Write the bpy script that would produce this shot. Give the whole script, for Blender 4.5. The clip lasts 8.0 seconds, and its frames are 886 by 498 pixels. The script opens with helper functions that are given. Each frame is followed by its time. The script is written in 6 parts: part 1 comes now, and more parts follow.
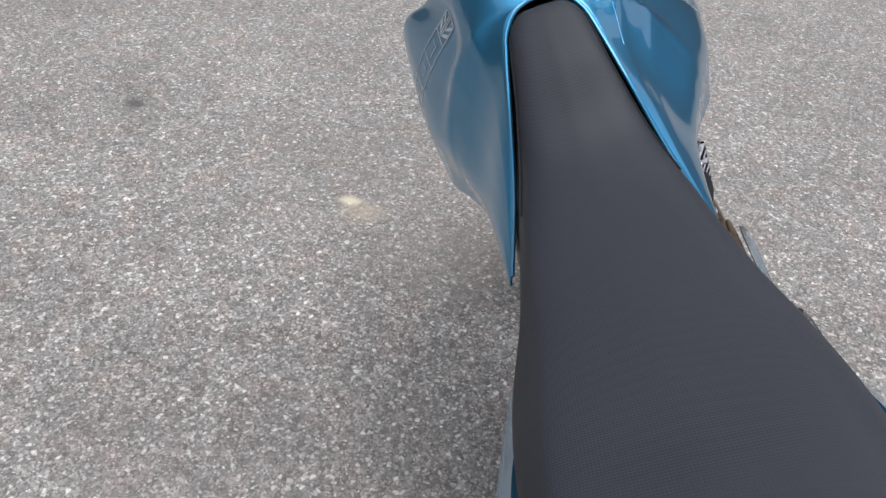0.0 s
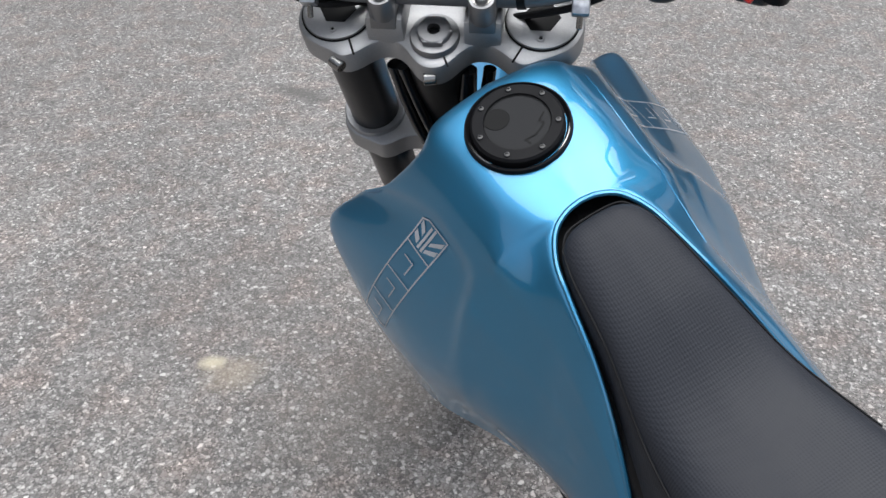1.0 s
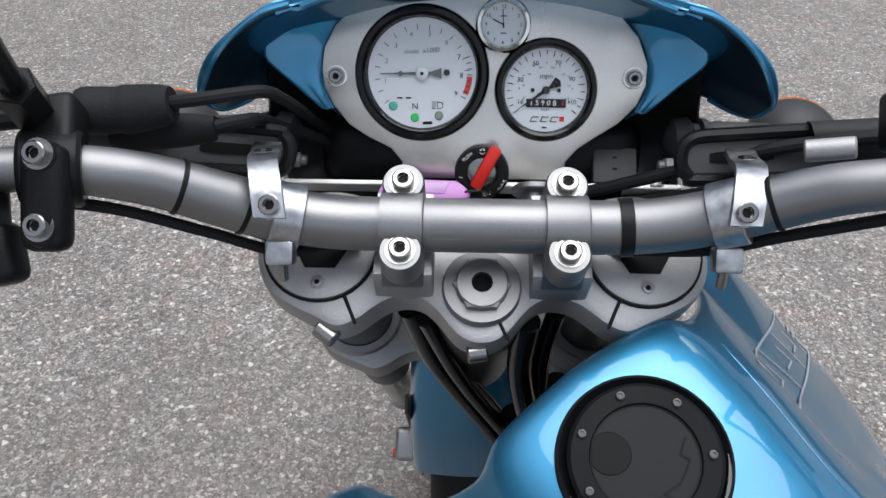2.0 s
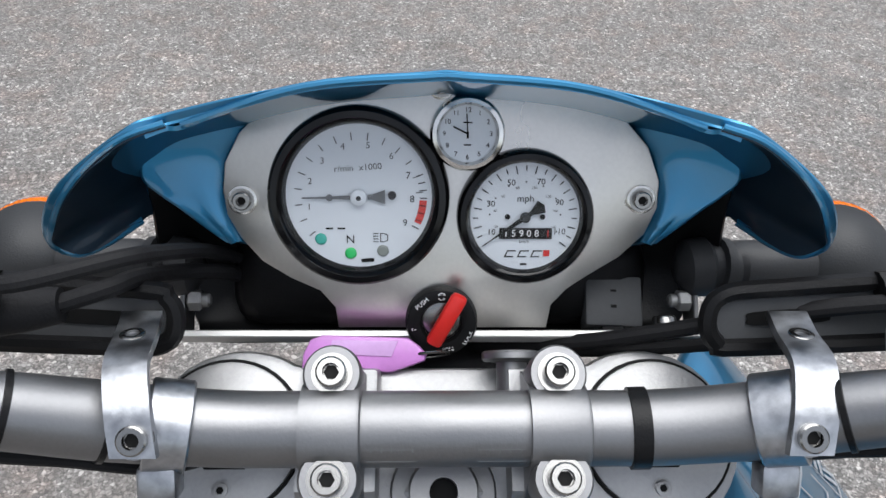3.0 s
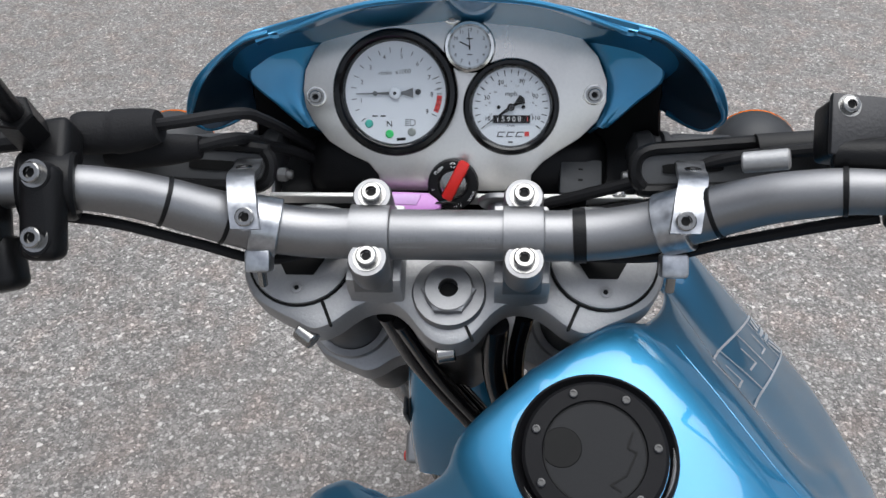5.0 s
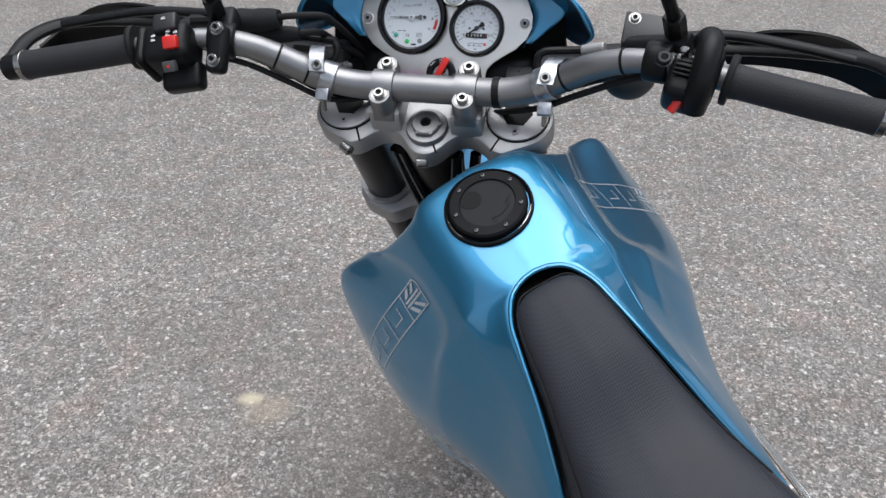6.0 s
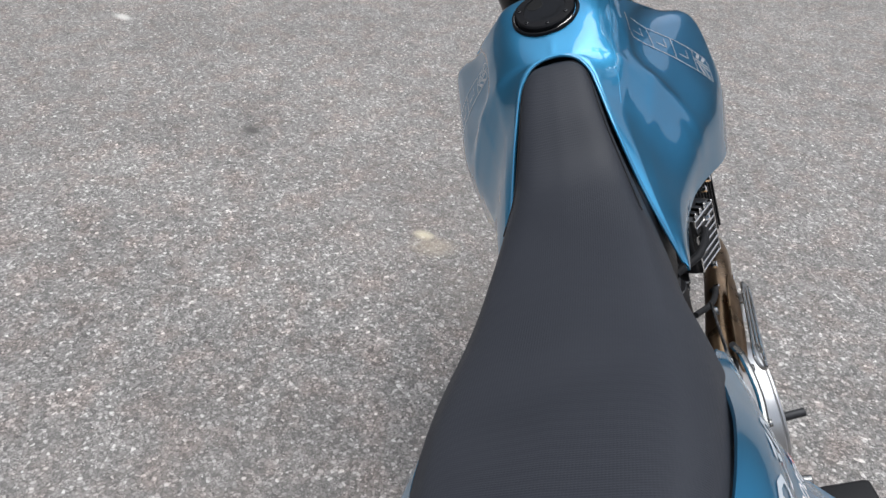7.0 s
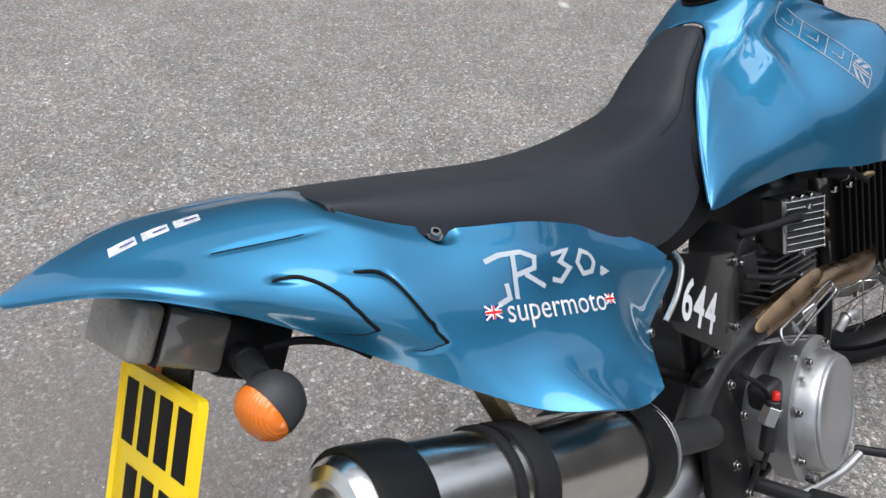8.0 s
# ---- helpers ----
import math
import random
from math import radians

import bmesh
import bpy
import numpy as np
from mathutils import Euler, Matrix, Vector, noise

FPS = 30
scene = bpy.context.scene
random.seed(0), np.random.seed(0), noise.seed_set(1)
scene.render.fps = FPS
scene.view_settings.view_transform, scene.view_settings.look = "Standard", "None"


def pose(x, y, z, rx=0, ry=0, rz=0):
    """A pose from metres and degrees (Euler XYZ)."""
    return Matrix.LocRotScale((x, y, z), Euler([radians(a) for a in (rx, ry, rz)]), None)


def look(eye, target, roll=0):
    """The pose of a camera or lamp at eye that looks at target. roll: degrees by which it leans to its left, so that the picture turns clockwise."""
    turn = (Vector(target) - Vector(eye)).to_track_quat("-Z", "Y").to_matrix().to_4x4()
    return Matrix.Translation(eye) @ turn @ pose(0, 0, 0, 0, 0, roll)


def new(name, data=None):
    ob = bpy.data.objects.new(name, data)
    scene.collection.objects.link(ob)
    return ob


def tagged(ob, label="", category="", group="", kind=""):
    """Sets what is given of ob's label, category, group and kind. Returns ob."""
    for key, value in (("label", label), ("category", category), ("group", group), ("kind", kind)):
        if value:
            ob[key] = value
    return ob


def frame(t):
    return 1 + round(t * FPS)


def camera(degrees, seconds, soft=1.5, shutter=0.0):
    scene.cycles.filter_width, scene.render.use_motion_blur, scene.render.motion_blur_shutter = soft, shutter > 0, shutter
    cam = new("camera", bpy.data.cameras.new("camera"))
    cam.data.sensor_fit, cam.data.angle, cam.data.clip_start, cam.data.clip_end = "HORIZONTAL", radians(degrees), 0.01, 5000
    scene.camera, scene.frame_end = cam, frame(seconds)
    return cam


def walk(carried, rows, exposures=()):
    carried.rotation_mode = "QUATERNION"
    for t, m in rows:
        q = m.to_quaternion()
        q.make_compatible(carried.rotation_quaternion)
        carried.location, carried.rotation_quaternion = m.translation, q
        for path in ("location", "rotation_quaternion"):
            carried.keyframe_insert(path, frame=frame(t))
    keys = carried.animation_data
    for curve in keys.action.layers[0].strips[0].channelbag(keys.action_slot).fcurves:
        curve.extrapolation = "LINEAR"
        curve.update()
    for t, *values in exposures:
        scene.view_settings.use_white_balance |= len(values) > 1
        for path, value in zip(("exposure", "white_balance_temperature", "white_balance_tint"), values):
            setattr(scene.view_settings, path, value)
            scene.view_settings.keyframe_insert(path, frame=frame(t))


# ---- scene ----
PATH = [
    (0, (0.605, -0.668, 1.208), (-0.257, 0.649, -0.026), 3.1),
    (0.5, (0.419, -0.547, 1.219), (-0.205, 0.93, 0.023), 1.3),
    (1, (0.23, -0.443, 1.244), (-0.147, 1.118, 0.051), 0.6),
    (1.5, (0.122, -0.278, 1.279), (-0.141, 1.301, 0.08), 0.5),
    (2, (0.069, -0.122, 1.27), (-0.089, 1.462, 0.059), 1.6),
    (2.2, (0.048, -0.074, 1.268), (-0.076, 1.511, 0.055), 2.1),
    (3.3, (0.064, 0.048, 1.279), (0.009, 1.562, -0.027), 2.9),
    (3.5, (0.065, 0.049, 1.276), (0.002, 1.558, -0.035), 2.7),
    (4, (0.064, 0.037, 1.276), (-0.029, 1.553, -0.026), 2.2),
    (4.2, (0.072, 0.026, 1.275), (-0.053, 1.552, -0.012), 1.4),
    (5.3, (0.14, -0.249, 1.313), (-0.174, 1.352, 0.156), -1.1),
    (5.5, (0.169, -0.327, 1.336), (-0.198, 1.279, 0.202), -1.3),
    (6, (0.327, -0.515, 1.33), (-0.21, 1.071, 0.237), -0.5),
    (6.5, (0.563, -0.684, 1.292), (-0.245, 0.78, 0.195), 2.3),
    (7, (0.792, -0.696, 1.257), (-0.346, 0.499, 0.125), 3.7),
    (7.5, (1.08, -0.643, 1.259), (-0.377, 0.134, 0.131), 3.8),
    (7.6, (1.149, -0.617, 1.26), (-0.357, 0.061, 0.132), 3.8),
    (7.7, (1.206, -0.585, 1.265), (-0.337, -0.015, 0.127), 4.1),
    (7.8, (1.254, -0.549, 1.271), (-0.321, -0.086, 0.13), 4.1),
    (7.9, (1.294, -0.501, 1.272), (-0.307, -0.143, 0.128), 4.0),
    (8, (1.339, -0.449, 1.268), (-0.293, -0.189, 0.142), 3.4),
]
cam = camera(59.7, 8.0)
walk(cam, [(t, look(eye, target, roll)) for t, eye, target, roll in PATH], exposures=[(0, 1.12), (2, 0.95), (3.5, 1.08), (5.5, 0.95), (7, 1.05), (8, 1.05)])

from mathutils.bvhtree import BVHTree

# ---- light ----
world = bpy.data.worlds.new("sky")
scene.world = world
world.use_nodes = True
wn = world.node_tree
sky = wn.nodes.new("ShaderNodeTexSky")
sky.sky_type, sky.sun_disc = "NISHITA", False
sky.sun_elevation, sky.sun_rotation = radians(83), radians(60)
sky.air_density, sky.dust_density, sky.ozone_density = 1.0, 2.0, 1.0
# a grey cover of broken cloud over the whole sky
cover = wn.nodes.new("ShaderNodeHueSaturation")
cover.inputs["Saturation"].default_value = 0.42
cloud_at, cloud = wn.nodes.new("ShaderNodeTexCoord"), wn.nodes.new("ShaderNodeTexNoise")
cloud.inputs["Scale"].default_value, cloud.inputs["Detail"].default_value = 2.2, 5
cloud_tone = wn.nodes.new("ShaderNodeMapRange")
cloud_tone.inputs[1].default_value, cloud_tone.inputs[2].default_value = 0.35, 0.65
cloud_tone.inputs[3].default_value, cloud_tone.inputs[4].default_value = 0.75, 1.25
wn.links.new(cloud_at.outputs["Generated"], cloud.inputs["Vector"])
wn.links.new(cloud.outputs[0], cloud_tone.inputs[0])
wn.links.new(cloud_tone.outputs[0], cover.inputs["Value"])
wn.links.new(sky.outputs[0], cover.inputs["Color"])
wn.nodes["Background"].inputs["Strength"].default_value = 0.105
wn.links.new(cover.outputs[0], wn.nodes["Background"].inputs["Color"])
sun = new("sun", bpy.data.lights.new("sun", "SUN"))
sun.data.energy, sun.data.angle, sun.data.color = 1.75, radians(65), (0.96, 0.985, 1.0)
sun.matrix_world = look((0.106 * 5, 0.061 * 5, 0.9925 * 5), (0, 0, 0))

# ---- frames of reference ----
# BIKE: x to the rider's right, y ahead, z up along the leaning machine. BARS: the same for the turned steering.
BIKE = pose(0.3678, 0.4627, 0, 0, 0, 37.5) @ pose(0, 0, 0, 0, -21, 0)
RIGHT = Vector((0.9958, 0.0885, 0.0205)).normalized()
AXIS = Vector((0.0278, -0.5125, 0.858))
AXIS = (AXIS - RIGHT * AXIS.dot(RIGHT)).normalized()
AHEAD = AXIS.cross(RIGHT)
BARS_WORLD = Matrix.Translation((0.0576, 0.2288, 0.978)) @ Matrix((RIGHT, AHEAD, AXIS)).transposed().to_4x4()
BARS = BIKE.inverted() @ BARS_WORLD
DASH = BARS @ pose(0, 0.1295, 0.0225, 35, 0, 0)     # x right, y up the instrument plate, z out of it
I4 = Matrix.Identity(4)


# ---- mesh helpers ----
def finish(bm, smooth=True, angle=35):
    bmesh.ops.recalc_face_normals(bm, faces=bm.faces)
    for f in bm.faces:
        f.smooth = smooth
    if smooth:
        for e in bm.edges:
            if len(e.link_faces) == 2 and e.calc_face_angle(0) > radians(angle):
                e.smooth = False
    return bm


def part(name, bm, material, parent, label="", recalc=True, smooth=True, angle=35):
    if recalc:
        finish(bm, smooth, angle)
    me = bpy.data.meshes.new(name)
    bm.to_mesh(me)
    bm.free()
    me.materials.append(material)
    ob = new(name, me)
    ob.parent = parent
    if label:
        ob["label"] = label
    return ob


def add(bm, other, m=I4):
    me = bpy.data.meshes.new("tmp")
    other.transform(m)
    other.to_mesh(me)
    other.free()
    bm.from_mesh(me)
    bpy.data.meshes.remove(me)
    return bm


def spline(points, n, closed=False):
    p = [Vector(q) for q in points]
    out = []
    k = len(p)
    last = k if closed else k - 1
    for i in range(last):
        a, b = p[i], p[(i + 1) % k]
        z = p[(i - 1) % k] if closed or i > 0 else a * 2 - b
        c = p[(i + 2) % k] if closed or i + 2 < k else b * 2 - a
        for j in range(n):
            t = j / n
            out.append(0.5 * ((2 * a) + (b - z) * t + (2 * z - 5 * a + 4 * b - c) * t * t + (3 * a - z - 3 * b + c) * t ** 3))
    if not closed:
        out.append(p[-1])
    return out


def even_spline(points, n):
    """A spline that does not overshoot where points lie unevenly."""
    p = [Vector(q) for q in points]
    p = [p[0] * 2 - p[1]] + p + [p[-1] * 2 - p[-2]]
    out = []
    for i in range(1, len(p) - 2):
        q = p[i - 1:i + 3]
        k = [0.0]
        for a, b in zip(q, q[1:]):
            k.append(k[-1] + max((b - a).length, 1e-5) ** 0.5)
        for j in range(n):
            t = k[1] + (k[2] - k[1]) * j / n
            a1 = q[0] * ((k[1] - t) / (k[1] - k[0])) + q[1] * ((t - k[0]) / (k[1] - k[0]))
            a2 = q[1] * ((k[2] - t) / (k[2] - k[1])) + q[2] * ((t - k[1]) / (k[2] - k[1]))
            a3 = q[2] * ((k[3] - t) / (k[3] - k[2])) + q[3] * ((t - k[2]) / (k[3] - k[2]))
            b1 = a1 * ((k[2] - t) / (k[2] - k[0])) + a2 * ((t - k[0]) / (k[2] - k[0]))
            b2 = a2 * ((k[3] - t) / (k[3] - k[1])) + a3 * ((t - k[1]) / (k[3] - k[1]))
            out.append(b1 * ((k[2] - t) / (k[2] - k[1])) + b2 * ((t - k[1]) / (k[2] - k[1])))
    out.append(p[-2])
    return out


def net(rows, nu, nv, even=False):
    """A smooth grid of points through a coarse net of rows."""
    dense = [spline(r, nv) for r in rows]
    run = even_spline if even else spline
    cols = [run([r[j] for r in dense], nu) for j in range(len(dense[0]))]
    return [[c[i] for c in cols] for i in range(len(cols[0]))]


def thicken(bm, t):
    """Gives a sheet a second face t behind it, closed along its edges."""
    bm.normal_update()
    faces = list(bm.faces)
    back = {v: bm.verts.new(v.co - v.normal * t) for v in list(bm.verts)}
    rim = [(l.vert, l.link_loop_next.vert) for e in bm.edges if len(e.link_faces) == 1 for l in e.link_loops]
    for f in faces:
        bm.faces.new([back[v] for v in reversed(f.verts)])
    for a, b in rim:
        bm.faces.new((b, a, back[a], back[b]))
    return bm


def sheet(grid, m=I4, mirror=False, thick=0.0, bm=None):
    bm = bm or bmesh.new()
    sides = (1, -1) if mirror else (1,)
    for sx in sides:
        v = [[bm.verts.new(m @ Vector((p.x * sx, p.y, p.z))) for p in row] for row in grid]
        for i in range(len(v) - 1):
            for j in range(len(v[0]) - 1):
                q = [v[i][j], v[i][j + 1], v[i + 1][j + 1], v[i + 1][j]]
                bm.faces.new(q if sx > 0 else q[::-1])
    bmesh.ops.remove_doubles(bm, verts=bm.verts, dist=0.0004)
    bmesh.ops.recalc_face_normals(bm, faces=bm.faces)
    if thick:
        thicken(bm, thick)
    return bm


def tube(points, r, n=12, m=I4, closed=False, bm=None, squash=1.0):
    bm = bm or bmesh.new()
    p = [Vector(q) for q in points]
    k = len(p)
    rr = r if isinstance(r, (list, tuple)) else [r] * k
    up = None
    rings = []
    for i in range(k):
        if closed:
            d = p[(i + 1) % k] - p[i - 1]
        else:
            d = p[min(i + 1, k - 1)] - p[max(i - 1, 0)]
        d.normalize()
        if up is None:
            up = Vector((0, 0, 1)) if abs(d.z) < 0.9 else Vector((0, 1, 0))
        up = (up - d * up.dot(d)).normalized()
        side = d.cross(up)
        rings.append([bm.verts.new(m @ (p[i] + (side * math.cos(a) + up * math.sin(a) * squash) * rr[i]))
                      for a in [2 * math.pi * j / n for j in range(n)]])
    for i in range(k if closed else k - 1):
        a, b = rings[i], rings[(i + 1) % k]
        for j in range(n):
            bm.faces.new((a[j], a[(j + 1) % n], b[(j + 1) % n], b[j]))
    if not closed:
        bm.faces.new(rings[0][::-1])
        bm.faces.new(rings[-1])
    return bm


def lathe(profile, m=I4, n=32, bm=None):
    """Turns (radius, height) pairs about z."""
    bm = bm or bmesh.new()
    rings = []
    for r, h in profile:
        if r < 1e-6:
            rings.append([bm.verts.new(m @ Vector((0, 0, h)))])
        else:
            rings.append([bm.verts.new(m @ Vector((r * math.cos(2 * math.pi * j / n), r * math.sin(2 * math.pi * j / n), h))) for j in range(n)])
    for a, b in zip(rings, rings[1:]):
        for j in range(n):
            k = (j + 1) % n
            if len(a) == 1 and len(b) == 1:
                continue
            if len(a) == 1:
                bm.faces.new((a[0], b[k], b[j]))
            elif len(b) == 1:
                bm.faces.new((a[j], a[k], b[0]))
            else:
                bm.faces.new((a[j], a[k], b[k], b[j]))
    return bm


def block(sx, sy, sz, m=I4, bevel=0.002, seg=2, bm=None, taper=1.0):
    b = bmesh.new()
    bmesh.ops.create_cube(b, size=1)
    for v in b.verts:
        k = taper if v.co.z > 0 else 1
        v.co = Vector((v.co.x * sx * k, v.co.y * sy * k, v.co.z * sz))
    if bevel:
        bmesh.ops.bevel(b, geom=b.edges, offset=bevel, segments=seg, affect="EDGES", profile=0.5)
    if bm is None:
        b.transform(m)
        return b
    return add(bm, b, m)


def plate(outline, thick, m=I4, bevel=0.0, bm=None):
    """An outline in x and y, raised by thick along z."""
    b = bmesh.new()
    f = b.faces.new([b.verts.new((x, y, 0)) for x, y in outline])
    g = bmesh.ops.extrude_face_region(b, geom=[f])
    for v in g["geom"]:
        if isinstance(v, bmesh.types.BMVert):
            v.co.z += thick
    bmesh.ops.recalc_face_normals(b, faces=b.faces)
    if bevel:
        es = [e for e in b.edges if abs(e.verts[0].co.z - e.verts[1].co.z) < 1e-6 and e.verts[0].co.z > thick / 2]
        bmesh.ops.bevel(b, geom=es, offset=bevel, segments=2, affect="EDGES", profile=0.5)
    if bm is None:
        b.transform(m)
        return b
    return add(bm, b, m)


def along(a, b, m=I4):
    """The frame at a whose z runs to b, and the length."""
    a, b = Vector(a), Vector(b)
    q = (b - a).to_track_quat("Z", "Y").to_matrix().to_4x4()
    return m @ Matrix.Translation(a) @ q, (b - a).length


def rod(a, b, r, m=I4, n=16, r2=None, bm=None, soft=0.001):
    f, h = along(a, b, m)
    r2 = r if r2 is None else r2
    return lathe([(0, 0), (r - soft, 0), (r, soft), (r2, h - soft), (r2 - soft, h), (0, h)], f, n, bm)


def ring(r, w, m=I4, n=40, k=10, bm=None):
    pts = [(r * math.cos(2 * math.pi * j / n), r * math.sin(2 * math.pi * j / n), 0) for j in range(n)]
    return tube(pts, w, k, m, True, bm)


def arc(r, a, b, n, cx=0, cy=0):
    return [(cx + r * math.cos(radians(a + (b - a) * i / n)), cy + r * math.sin(radians(a + (b - a) * i / n))) for i in range(n + 1)]


def words(text, size, m=I4, depth=0.0003, bm=None, align="CENTER", spread=1.0, bold=0.0):
    cu = bpy.data.curves.new("words", "FONT")
    cu.body, cu.size, cu.extrude, cu.align_x, cu.align_y, cu.resolution_u, cu.space_character = text, size, depth, align, "CENTER", 3, spread
    cu.offset = bold
    ob = bpy.data.objects.new("words", cu)
    me = bpy.data.meshes.new_from_object(ob)
    me.transform(m)
    bpy.data.objects.remove(ob)
    bpy.data.curves.remove(cu)
    bm = bm or bmesh.new()
    bm.from_mesh(me)
    bpy.data.meshes.remove(me)
    return bm


def stroke(points, w, m=I4, depth=0.0004, bm=None, closed=False):
    """A flat ribbon of width w through points in x and y, mitred at its corners."""
    bm = bm or bmesh.new()
    p = [Vector((x, y, 0)) for x, y in points]
    k = len(p)
    pairs = []
    for i in range(k):
        a = p[i - 1] if closed or i > 0 else p[0] * 2 - p[1]
        c = p[(i + 1) % k] if closed or i + 1 < k else p[-1] * 2 - p[-2]
        d0, d1 = (p[i] - a).normalized(), (c - p[i]).normalized()
        n0, n1 = Vector((-d0.y, d0.x, 0)), Vector((-d1.y, d1.x, 0))
        s = n0 + n1
        s = s.normalized() * (w / 2 / max(0.4, s.normalized().dot(n0))) if s.length > 0.2 else n0 * w / 2
        up = Vector((0, 0, depth))
        pairs.append((bm.verts.new(m @ (p[i] - s + up)), bm.verts.new(m @ (p[i] + s + up))))
    for i in range(k if closed else k - 1):
        (a, b), (c, d) = pairs[i], pairs[(i + 1) % k]
        bm.faces.new((a, c, d, b))
    return bm


def screw(name, m, parent, r, h, material, socket=True):
    """A cap screw on its washer, its head along z; the socket is a sub-part."""
    ob = part(name, lathe([(0, h * 0.45), (r * 0.52, h * 0.45), (r * 0.55, h), (r * 0.88, h), (r, h * 0.88), (r, h * 0.12), (r * 1.35, h * 0.12), (r * 1.35, 0)], m, 20), material, parent)
    # the socket's floor is black, so the shade of the recess is in its colour
    if socket and r >= 0.0035:
        part("socket", lathe([(0, h * 0.5), (r * 0.5, h * 0.5), (r * 0.5, h * 0.46)], m, 6), INK, ob, smooth=False)
    return ob


# ---- materials ----
def shader(name, color, rough=0.5, metal=0.0, coat=0.0, bump=0.0, scale=400, vary=0.12, vscale=14, spec=0.5):
    """A surface with a grain, a larger unevenness in tone and a fine relief."""
    m = bpy.data.materials.new(name)
    m.use_nodes = True
    t = m.node_tree
    b = t.nodes["Principled BSDF"]
    b.inputs["Roughness"].default_value, b.inputs["Metallic"].default_value = rough, metal
    b.inputs["Coat Weight"].default_value, b.inputs["Coat Roughness"].default_value = coat, 0.04
    b.inputs["Specular IOR Level"].default_value = spec
    co = t.nodes.new("ShaderNodeTexCoord")
    big, fine = t.nodes.new("ShaderNodeTexNoise"), t.nodes.new("ShaderNodeTexNoise")
    big.inputs["Scale"].default_value, fine.inputs["Scale"].default_value = vscale, scale
    big.inputs["Detail"].default_value = fine.inputs["Detail"].default_value = 4
    for q in (big, fine):
        t.links.new(co.outputs["Object"], q.inputs["Vector"])
    mul = t.nodes.new("ShaderNodeMath")
    mul.operation = "MULTIPLY_ADD"
    mul.inputs[1].default_value = 0.4
    t.links.new(fine.outputs[0], mul.inputs[0])
    t.links.new(big.outputs[0], mul.inputs[2])
    ramp = t.nodes.new("ShaderNodeValToRGB")
    lo = [c * (1 - vary) for c in color]
    hi = [min(1, c * (1 + vary)) for c in color]
    ramp.color_ramp.elements[0].position, ramp.color_ramp.elements[1].position = 0.45, 0.95
    ramp.color_ramp.elements[0].color, ramp.color_ramp.elements[1].color = (*lo, 1), (*hi, 1)
    t.links.new(mul.outputs[0], ramp.inputs[0])
    t.links.new(ramp.outputs[0], b.inputs["Base Color"])
    rr = t.nodes.new("ShaderNodeMapRange")
    rr.inputs[1].default_value, rr.inputs[2].default_value = 0.3, 0.7
    rr.inputs[3].default_value, rr.inputs[4].default_value = rough * 0.8, min(1, rough * 1.2)
    t.links.new(big.outputs[0], rr.inputs[0])
    t.links.new(rr.outputs[0], b.inputs["Roughness"])
    if bump:
        bp = t.nodes.new("ShaderNodeBump")
        bp.inputs["Strength"].default_value, bp.inputs["Distance"].default_value = bump, 0.001
        t.links.new(fine.outputs[0], bp.inputs["Height"])
        t.links.new(bp.outputs[0], b.inputs["Normal"])
    return m


BLUE = shader("blue_metallic_paint", (0.038, 0.230, 0.410), 0.43, 0.92, 1.0, 0.03, 2500, 0.06, 5)
BLACK = shader("black_plastic", (0.0075, 0.0075, 0.008), 0.34, 0, 0, 0.2, 900, spec=0.16)
RUBBER = shader("black_rubber", (0.013, 0.013, 0.014), 0.6, 0, 0, 0.3, 700, spec=0.15)
BEZEL = shader("bezel_black", (0.004, 0.004, 0.0045), 0.12, 0, 0.0, 0.0, 300, spec=0.3)
GLOSS = shader("gloss_black", (0.006, 0.006, 0.007), 0.15, 0, 0.15, 0.0, 300, spec=0.4)
STEEL = shader("brushed_steel", (0.64, 0.62, 0.585), 0.31, 1.0, 0, 0.05, 500, 0.08)
ALU = shader("satin_aluminium", (0.25, 0.25, 0.255), 0.47, 1.0, 0, 0.08, 600, 0.08)
CAST = shader("cast_aluminium", (0.375, 0.375, 0.377), 0.52, 0.9, 0, 0.25, 500, 0.12)
CHROME = shader("bright_zinc", (0.29, 0.285, 0.275), 0.24, 1.0, 0, 0.0, 300, 0.05)
DARKMETAL = shader("dark_metal", (0.03, 0.03, 0.032), 0.45, 0.5, 0, 0.2, 500)
BRONZE = shader("heat_tinted_steel", (0.3, 0.2, 0.12), 0.3, 1.0, 0, 0.1, 300, 0.25, 30)
RED = shader("red_plastic", (0.62, 0.02, 0.015), 0.35)
WHITE = shader("white_print", (0.8, 0.8, 0.8), 0.5)
SILVER = shader("silver_print", (0.45, 0.5, 0.54), 0.4, 0.3)
INK = shader("black_print", (0.008, 0.008, 0.008), 0.5, spec=0.1)
GREYINK = shader("grey_print", (0.11, 0.115, 0.12), 0.5)
DIAL = shader("white_dial", (0.69, 0.725, 0.76), 0.5, vary=0.03)
AMBER = shader("amber_lens", (0.7, 0.16, 0.01), 0.2, 0, 0.5)
YELLOW = shader("yellow_plate", (0.9, 0.62, 0.01), 0.35, vary=0.04)
GREYPAINT = shader("pale_grey_print", (0.55, 0.56, 0.57), 0.5)
GREEN = shader("green_lamp", (0.02, 0.5, 0.12), 0.3)
TEAL = shader("teal_lamp", (0.05, 0.4, 0.32), 0.3)
GREYLAMP = shader("unlit_lamp", (0.22, 0.24, 0.22), 0.3)
PURPLE = shader("purple_plastic", (0.55, 0.22, 0.58), 0.3)
NAVY = shader("navy_print", (0.02, 0.04, 0.25), 0.5)

